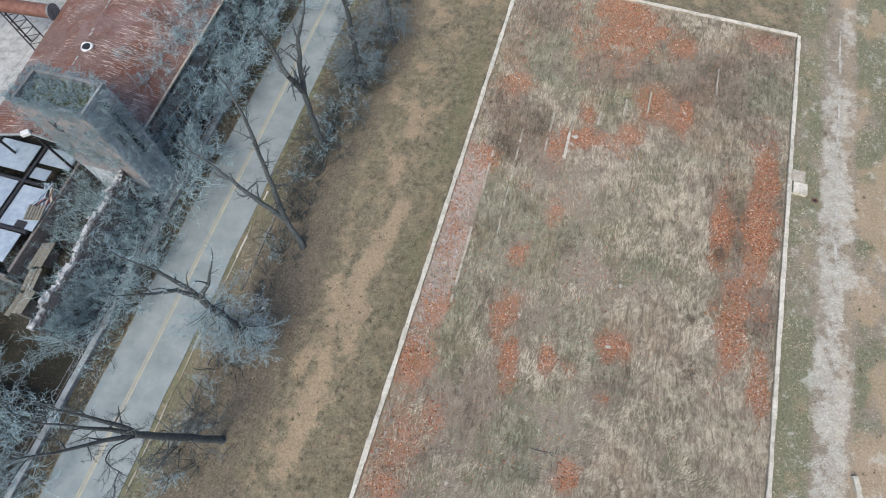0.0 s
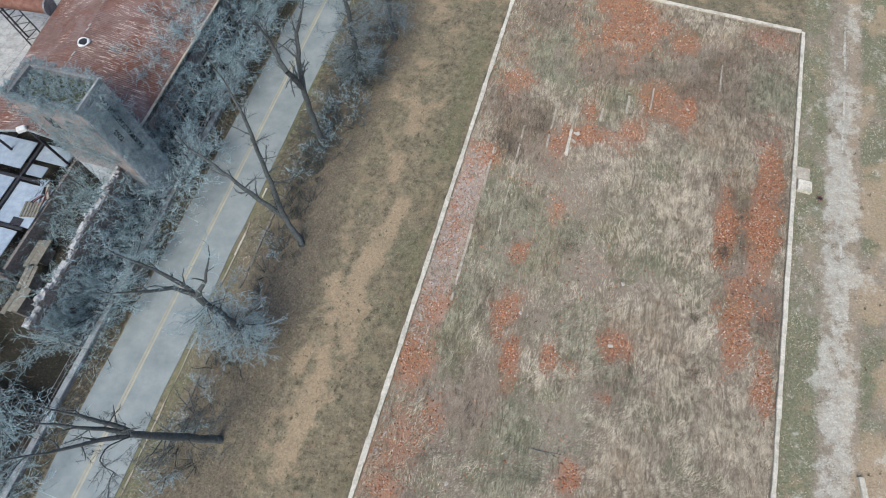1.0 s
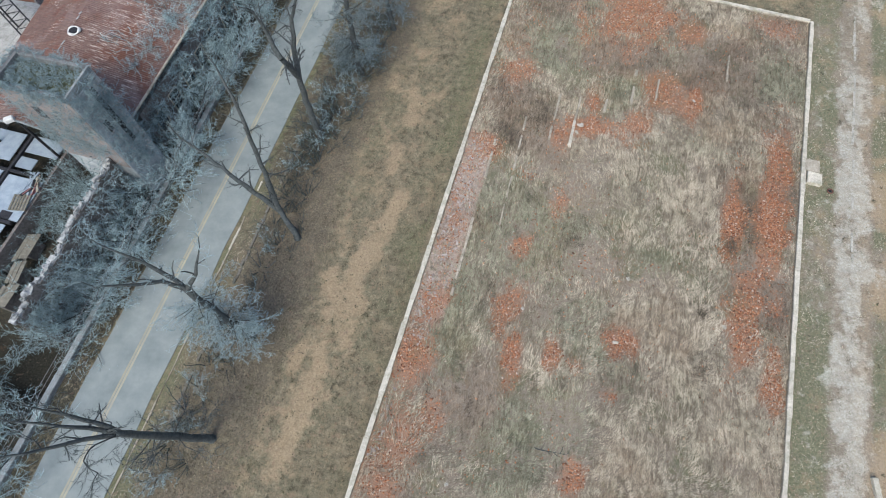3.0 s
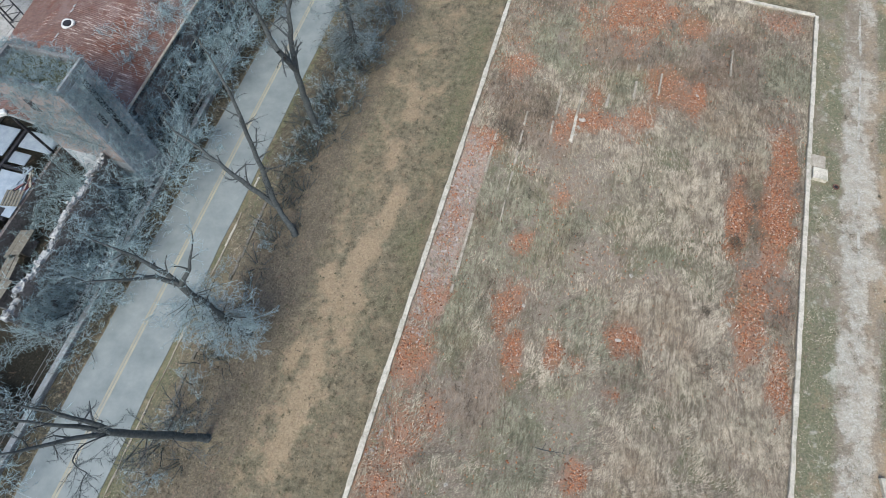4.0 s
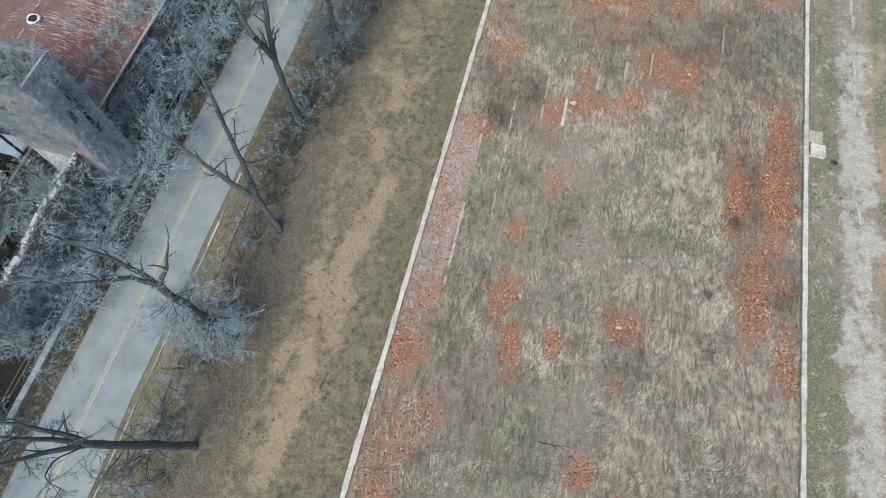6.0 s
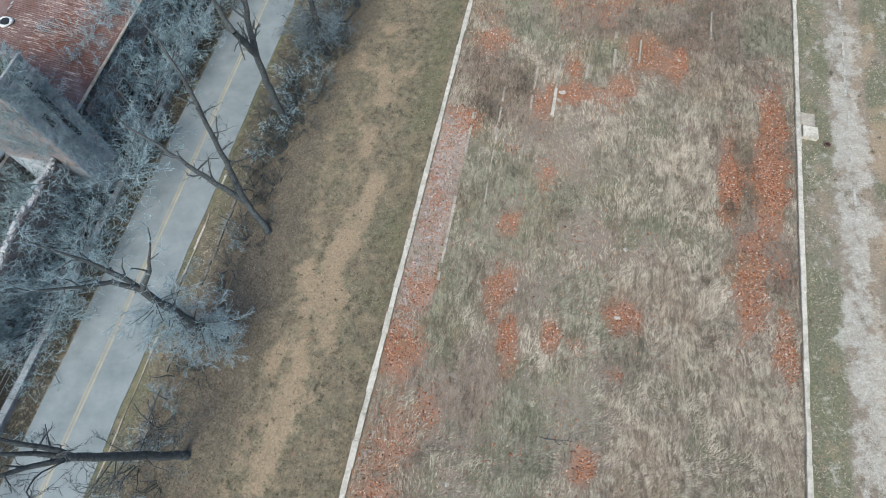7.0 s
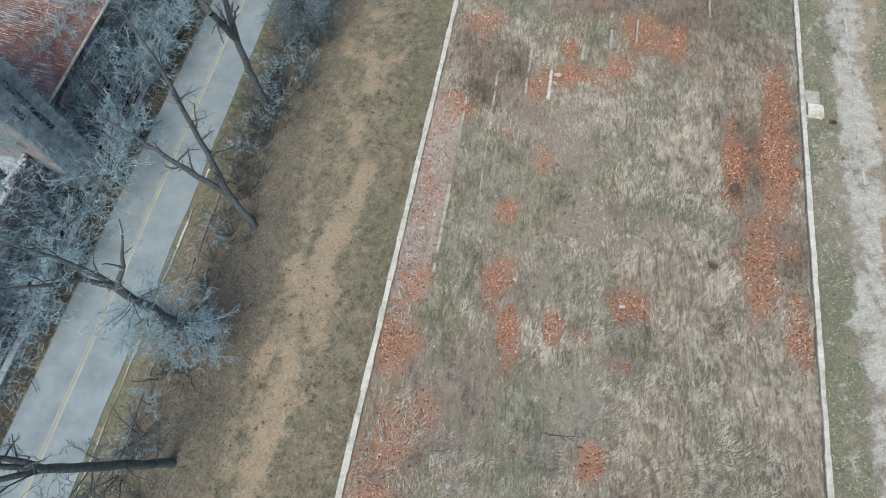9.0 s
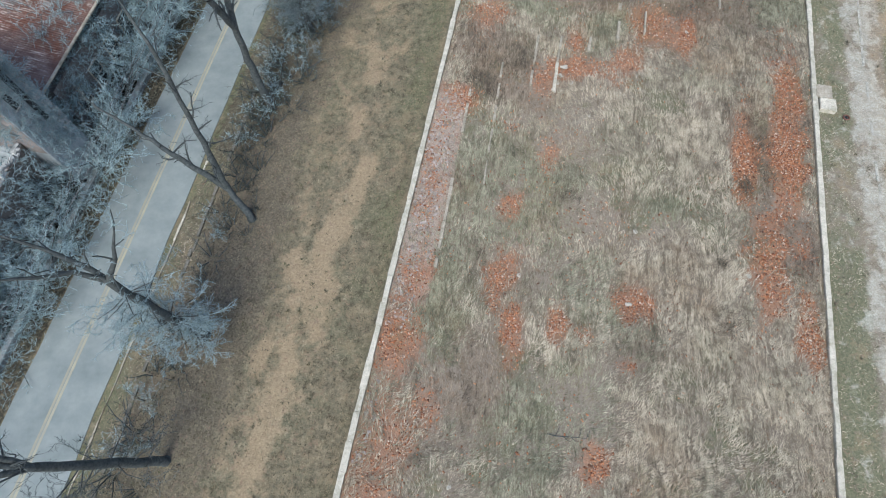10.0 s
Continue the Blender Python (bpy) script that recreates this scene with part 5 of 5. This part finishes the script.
# ---------------------------------------------------------------- stones
def stones():
    rng = random.Random(61)
    sizes = [0.62, 0.40, 0.34, 0.36, 0.42, 0.34, 0.40, 0.44, 0.34, 0.36, 0.44, 0.26, 0.24, 0.30, 0.28, 0.26, 0.42, 0.34, 0.24, 0.26]
    spots = [(15.23, 36.02), (14.72, 35.13), (14.29, 34.25), (28.08, 38.63), (17.17, 18.22), (-0.63, 1.13), (15.51, 34.03), (13.69, 33.4), (3.86, 15.67), (7.01, 15.79),
             (15.0, 12.21), (11.47, 41.49), (10.95, 39.72), (21.74, 33.98), (8.75, 30.56), (16.29, 30.14), (24.98, 13.23), (25.17, 22.63), (11.97, 41.87), (6.9, 23.6)]
    for (x, y), s in zip(spots, sizes):
        bm = bmesh.new()
        bmesh.ops.create_icosphere(bm, subdivisions=2, radius=0.5)
        k = rng.uniform(0, 9)
        for v in bm.verts:
            v.co *= 1 + 0.8 * noise.noise(v.co * 2.2 + Vector((k, k, k)))
            v.co.z *= 0.5
        ob = part("stone", bm, STONE)
        ob.matrix_world = Matrix.Translation((x, y, s * 0.2)) @ Matrix.Rotation(rng.uniform(0, 6), 4, "Z") @ Matrix.Diagonal((s * 1.15, s * 0.75, s * 0.8, 1))
        tagged(ob, "pale broken stone lying among dry grass", "stone", "scattered stones")


stones()


def loose_wood():
    rng = random.Random(67)
    for (x, y), turn, ln in zip(((26.9, 13.2), (27.5, 12.9), (27.2, 12.2), (27.9, 13.4), (26.4, 12.4)), (0.5, -0.6, 0.9, -0.2, 1.7), (0.9, 0.7, 0.8, 0.6, 0.5)):
        d = Vector((math.cos(turn), math.sin(turn), 0)) * ln / 2
        m = Vector((x, y, float(height(np.array(x), np.array(y))) + 0.10))
        ob = part("dry_stick", tube_mesh("dry_stick", [(-d, d * 0.1 + Vector((0.04, 0.03, 0.02)), 0.028, 0.024), (d * 0.1 + Vector((0.04, 0.03, 0.02)), d, 0.024, 0.012)], WOOD_PALE, 6), WOOD_PALE)
        ob.matrix_world = Matrix.Translation(m)
        tagged(ob, "pale dry stick lying on brick rubble", "stick", "dry sticks")
    thick, thin = [], []
    a = Vector((0, 0, 0.1))
    for k in range(5):
        b = a + Vector((0.52, -0.16 + rng.uniform(-0.06, 0.06), rng.uniform(-0.02, 0.03)))
        thick.append((a, b, 0.05 - 0.007 * k, 0.043 - 0.007 * k))
        sprout(rng, b, Vector((0.6, rng.choice((-0.8, 0.8)), 0.2)).normalized(), 0.7, 0.02, 1, thick, thin, (3, 3, 3))
        a = b
    ob = part("fallen_branch", tube_mesh("fallen_branch", thick + thin, BARK, 5), BARK)
    ob.matrix_world = Matrix.Translation((6.76, 3.66, 0.02))
    tagged(ob, "dark fallen branch lying in the grass", "branch")
    root = empty("pipe_cap", (39.01, 26.64, 0.0), "dark iron pipe end standing beside the track", "pipe")
    ring = [(Vector((0.26 * math.cos(t), 0.26 * math.sin(t), 0.12)), Vector((0.26 * math.cos(t + 0.4), 0.26 * math.sin(t + 0.4), 0.12)), 0.06, 0.06) for t in np.arange(0, 6.28, 0.3927)]
    part("rim", tube_mesh("rim", ring, PIPE, 6), PIPE, root)
    part("pipe_wall", tube_mesh("pipe_wall", [(Vector((0, 0, -0.3)), Vector((0, 0, 0.08)), 0.25, 0.25), (Vector((0, 0, 0.07)), Vector((0, 0, 0.08)), 0.25, 0.01)], STEEL_AND_VOID, 16), STEEL_AND_VOID, root)


loose_wood()


# ---------------------------------------------------------------- grass
def scatter(rng, n, x0, x1, y0, y1):
    return rng.uniform(x0, x1, n), rng.uniform(y0, y1, n)


def wisps(name, x, y, z, turn, length, lift, width, mat, label, category):
    """Bent blades of grass, one strip each."""
    dx, dy = np.cos(turn), np.sin(turn)
    sx, sy = -dy * width / 2, dx * width / 2
    n = len(x)
    v = np.empty((n, 5, 3))
    for k, (along, up, wide) in enumerate(((0.0, 0.0, 1.0), (0.0, 0.0, -1.0), (0.5, 1.0, 0.8), (0.5, 1.0, -0.8), (1.0, 0.75, 0.0))):
        v[:, k, 0] = x + dx * length * along + sx * wide
        v[:, k, 1] = y + dy * length * along + sy * wide
        v[:, k, 2] = z + lift * up
    b = (np.arange(n) * 5)[:, None]
    me = mesh_np(name, v.reshape(-1, 3), b + np.array([0, 1, 3, 2]), b + np.array([2, 3, 4]), mat=mat)
    return tagged(new(name, me), label, category, kind="stuff")


STRAW = [(23, 28, 6, 9), (21, 12, 5.0, 7), (18, 33, 5, 3), (30, 36, 3, 4), (24, 3, 6, 7), (29, 2, 5, 8), (26, 8, 4, 5), (21, 4, 6, 6), (15, 2, 5, 5)]
GREYGREEN = [(10, 21, 5, 6), (15, 47, 5, 5), (7, 5, 6, 4), (37, 41, 3, 5), (12, 14, 4, 4), (20, 20, 2.5, 3)]
BROWN = [(9, 37, 3, 4), (32, 43, 6, 5), (3, 8, 4, 5), (29.5, 20, 2.2, 9), (20, 45, 6, 3), (11, 33, 2.5, 3)]


def zone(x, y, spots):
    """How far a place lies inside any of some broad oval patches."""
    return np.max([np.clip(1.2 - np.hypot((x - a) / c, (y - b) / d), 0, 1) for a, b, c, d in spots], 0)


def grasses():
    rng = np.random.RandomState(5)
    x, y = scatter(rng, 760000, -14, 48, -6, 62)
    thick = field(x, y, 3.0, 91) * 0.75 + 0.45 * field(x, y, 10.0, 95, 2)
    keep = (in_lot(x, y) > 0.9) & (rng.rand(len(x)) < np.clip((thick - 0.28) * 2.0, 0.16, 1) * np.clip(1 - 1.2 * rubble(x, y), 0.10, 1))
    near_slab = (outside_west(x, y) > -3.25) & (along_of(x, y) > 4) & (along_of(x, y) < 38)
    keep &= ~(near_slab & (rng.rand(len(x)) < np.where(along_of(x, y) > 16, 0.86, 0.45)))
    x, y = x[keep], y[keep]
    n = len(x)
    swirl = 1.25 + 4.6 * (field(x, y, 1.8, 101) - 0.5) + 2.2 * (field(x, y, 12.0, 105, 2) - 0.5) + rng.normal(0, 0.45, n)
    tall = np.clip(field(x, y, 5.0, 111) + 0.25 * zone(x, y, STRAW), 0.25, 0.85)
    length, lift, wide = (0.22 + 0.60 * tall) * rng.uniform(0.5, 1.25, n), 0.06 + 0.34 * tall * rng.uniform(0.4, 1.2, n), rng.uniform(0.022, 0.052, n)
    score = np.stack([0.03 + field(x, y, 5.0, 161) + 0.6 * zone(x, y, STRAW), field(x, y, 5.0, 165) + 0.45 * zone(x, y, GREYGREEN), field(x, y, 5.0, 169) + 0.6 * zone(x, y, BROWN) + 0.25 * np.clip(rubble(x, y), 0, 1)])
    kind = np.argmax(score + rng.normal(0, 0.10, (3, n)), 0)
    z = height(x, y) - 0.02
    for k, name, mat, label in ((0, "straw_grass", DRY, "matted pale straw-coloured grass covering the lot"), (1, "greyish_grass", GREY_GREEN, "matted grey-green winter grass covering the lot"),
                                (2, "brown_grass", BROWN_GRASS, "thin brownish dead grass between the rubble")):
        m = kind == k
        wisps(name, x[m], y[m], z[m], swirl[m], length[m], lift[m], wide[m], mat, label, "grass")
    x, y = scatter(rng, 330000, -34, 58, -6, 66)
    w, e, nn = west_of(x, y), east_of(x, y), north_of(x, y)
    out = ((w > 0.4) & (w < 21.0)) | ((e > 0.4) & (w < 0)) | ((nn > 0.4) & (w < 0)) | ((w > 29.2) & (w < 31.3))
    keep = out & (rng.rand(len(x)) < 0.62 * np.clip(0.35 + field(x, y, 2.2, 121), 0, 1) * (1 - 0.85 * np.clip(tan_dirt(x, y) * 1.3, 0, 1)) * (1 - 0.9 * gravel_track(x, y)) * (1 - 0.6 * np.clip(litter_and_shade(x, y), 0, 1)))
    x, y = x[keep], y[keep]
    n = len(x)
    turn, length, lift, wide = rng.uniform(0, 6.28, n), rng.uniform(0.12, 0.34, n), rng.uniform(0.04, 0.14, n), rng.uniform(0.03, 0.06, n)
    m = ((east_of(x, y) > 0.3) & (west_of(x, y) < 0)) | (west_of(x, y) > 17.6)
    straw = m & (west_of(x, y) < 28) & ((west_of(x, y) < 0) | (along_of(x, y) < 26)) & (rng.rand(n) < np.clip(2.2 * (field(x, y, 1.8, 125) - 0.3), 0, 0.9))
    for name, k, mat, label in (("short_turf", ~m, TURF, "short patchy winter turf on the slope"), ("verge_straw", straw, DRY, "pale straw patches beside track and road"), ("verge_grass", m & ~straw, GREY_GREEN, "short grey-green grass beside track and road")):
        wisps(name, x[k], y[k], height(x[k], y[k]) - 0.01, turn[k], length[k], lift[k], wide[k], mat, label, "grass")
    cx, cy = scatter(rng, 5600, -34, 56, -6, 66)
    w, e = west_of(cx, cy), east_of(cx, cy)
    keep = (((w > 0.8) & (w < 20)) | ((e > 0.6) & (w < 0))) & (gravel_track(cx, cy) < 0.35) & (rng.rand(len(cx)) < 0.15 + 0.5 * field(cx, cy, 5.0, 141))
    cx, cy = np.repeat(cx[keep], 12), np.repeat(cy[keep], 12)
    n = len(cx)
    big = np.repeat(rng.uniform(0.4, 1.3, n // 12), 12)
    x, y = cx + rng.normal(0, 0.06, n) * big, cy + rng.normal(0, 0.06, n) * big
    wisps("weed_tufts", x, y, height(x, y) - 0.01, rng.uniform(0, 6.28, n), rng.uniform(0.10, 0.24, n) * big, rng.uniform(0.06, 0.18, n) * big, rng.uniform(0.03, 0.055, n), WEED,
          "small dark weed tufts dotted over the turf", "weeds")
    spots = ((7.2, 35.7, 1.9, 520), (11.0, 37.3, 1.8, 420), (31.0, 27.0, 0.9, 110), (30.5, 24.8, 0.9, 120), (29.9, 22.3, 1.0, 120), (27.6, 21.0, 0.6, 160), (23.2, 14.4, 0.4, 90), (22.0, 9.5, 1.3, 220), (12.6, 22.5, 1.2, 200))
    x = np.concatenate([rng.normal(p[0], p[2] * 0.55, p[3]) for p in spots])
    y = np.concatenate([rng.normal(p[1], p[2] * 0.7, p[3]) for p in spots])
    n = len(x)
    wisps("dead_weeds", x, y, height(x, y) + 0.02, rng.uniform(0, 6.28, n), rng.uniform(0.2, 0.5, n), rng.uniform(0.25, 0.55, n), rng.uniform(0.02, 0.045, n), DEAD,
          "dark dead weeds standing in patches on the lot", "weeds")
    x, y = scatter(rng, 120000, -34, 12, -6, 66)
    keep = rng.rand(len(x)) < 0.8 * litter_and_shade(x, y) * (west_of(x, y) < 20)
    x, y = x[keep], y[keep]
    n = len(x)
    wisps("fallen_leaves", x, y, height(x, y) + 0.01, rng.uniform(0, 6.28, n), rng.uniform(0.08, 0.2, n), rng.uniform(0.01, 0.06, n), rng.uniform(0.06, 0.14, n), LEAVES,
          "brown fallen leaves under the roadside trees", "leaves")


grasses()


# ---------------------------------------------------------------- broken bricks
CUBE_V = np.array([(a, b, c) for a in (-0.5, 0.5) for b in (-0.5, 0.5) for c in (-0.5, 0.5)])
CUBE_F = np.array([(0, 1, 3, 2), (4, 6, 7, 5), (0, 4, 5, 1), (2, 3, 7, 6), (0, 2, 6, 4), (1, 5, 7, 3)])


def turns(a, b, c):
    ca, sa, cb, sb, cc, sc = np.cos(a), np.sin(a), np.cos(b), np.sin(b), np.cos(c), np.sin(c)
    z = np.zeros_like(a)
    o = z + 1
    rz = np.stack([cc, -sc, z, sc, cc, z, z, z, o], -1).reshape(-1, 3, 3)
    ry = np.stack([cb, z, sb, z, o, z, -sb, z, cb], -1).reshape(-1, 3, 3)
    rx = np.stack([o, z, z, z, ca, -sa, z, sa, ca], -1).reshape(-1, 3, 3)
    return rz @ ry @ rx


def bricks():
    rng = np.random.RandomState(12)
    singles = []
    for whole in (1.0, 0.75, 0.5):
        me = mesh_np("brick", CUBE_V * (0.21 * whole, 0.10, 0.065) + rng.normal(0, 0.006, (8, 3)), CUBE_F, mat=BRICK)
        singles.append(me)
    for p in PATCHES:
        area = math.pi * p[2] * p[3] * 2.9
        n = int(area * (70 if p[4] < 0.95 else 115 if p[4] < 1.2 else 175) * p[4])
        r, t = 1.7 * np.sqrt(rng.rand(n)), rng.uniform(0, math.tau, n)
        a, b = r * np.cos(t) * p[2], r * np.sin(t) * p[3]
        x, y = p[0] + a * 0.945 + b * 0.327, p[1] - a * 0.327 + b * 0.945
        keep = (rng.rand(n) < np.clip(1.25 - r + 1.5 * (field(x, y, 2.2, 137) - 0.5), 0.05, 1) ** 1.3 * np.clip(0.2 + 2.0 * (field(x, y, 1.0, 131) - 0.25), 0, 1)) & (in_lot(x, y) > 0.9)
        x, y = x[keep], y[keep]
        n = len(x)
        if n < 4:
            continue
        root = empty("brick_rubble", (p[0], p[1], 0), "spill of broken orange-red bricks on bare soil", "rubble", "brick rubble patches")
        lone = min(80, n // 3) if p[1] < 16.5 else min(8, n // 3)
        size = np.stack([0.21 * rng.choice([1.0, 0.7, 0.5, 0.35], n), np.full(n, 0.10), np.full(n, 0.065)], -1) * rng.uniform(0.45, 1.0, (n, 1))
        rot = turns(rng.normal(0, 0.35, n), rng.normal(0, 0.3, n), rng.uniform(0, 6.28, n))
        z = height(x, y) + rng.uniform(0.01, 0.09, n)
        v = np.einsum("nij,nkj->nki", rot, CUBE_V[None] * size[:, None]) + np.stack([x - p[0], y - p[1], z], -1)[:, None]
        v = v[lone:]
        m = n - lone
        f = (np.arange(m) * 8)[:, None, None] + CUBE_F[None]
        heap = new("brick_fragments", mesh_np("brick_fragments", v.reshape(-1, 3), f.reshape(-1, 4), mat=BRICK_STUFF))
        heap.parent = root
        tagged(heap, kind="stuff")
        for i in range(lone):
            ob = new("brick", singles[i % 3])
            ob.parent = root
            ob.matrix_basis = Matrix.Translation((x[i] - p[0], y[i] - p[1], z[i])) @ Matrix(rot[i].tolist()).to_4x4()

    x, y = scatter(rng, 9000, -9, 46, -4, 62)
    keep = (in_lot(x, y) > 0.9) & (rng.rand(len(x)) < np.clip(2.6 * (field(x, y, 6.0, 151) - 0.36), 0.04, 1))
    x, y = x[keep], y[keep]
    n = len(x)
    size = np.stack([0.20 * rng.choice([1.0, 0.6, 0.4], n), np.full(n, 0.10), np.full(n, 0.065)], -1) * rng.uniform(0.7, 1.2, (n, 1))
    rot = turns(rng.normal(0, 0.35, n), rng.normal(0, 0.3, n), rng.uniform(0, 6.28, n))
    v = np.einsum("nij,nkj->nki", rot, CUBE_V[None] * size[:, None]) + np.stack([x, y, height(x, y) + 0.05], -1)[:, None]
    f = (np.arange(n) * 8)[:, None, None] + CUBE_F[None]
    stray = new("stray_bricks", mesh_np("stray_bricks", v.reshape(-1, 3), f.reshape(-1, 4), mat=BRICK_STUFF))
    tagged(stray, "stray broken bricks strewn through the grass", "rubble", kind="stuff")


bricks()
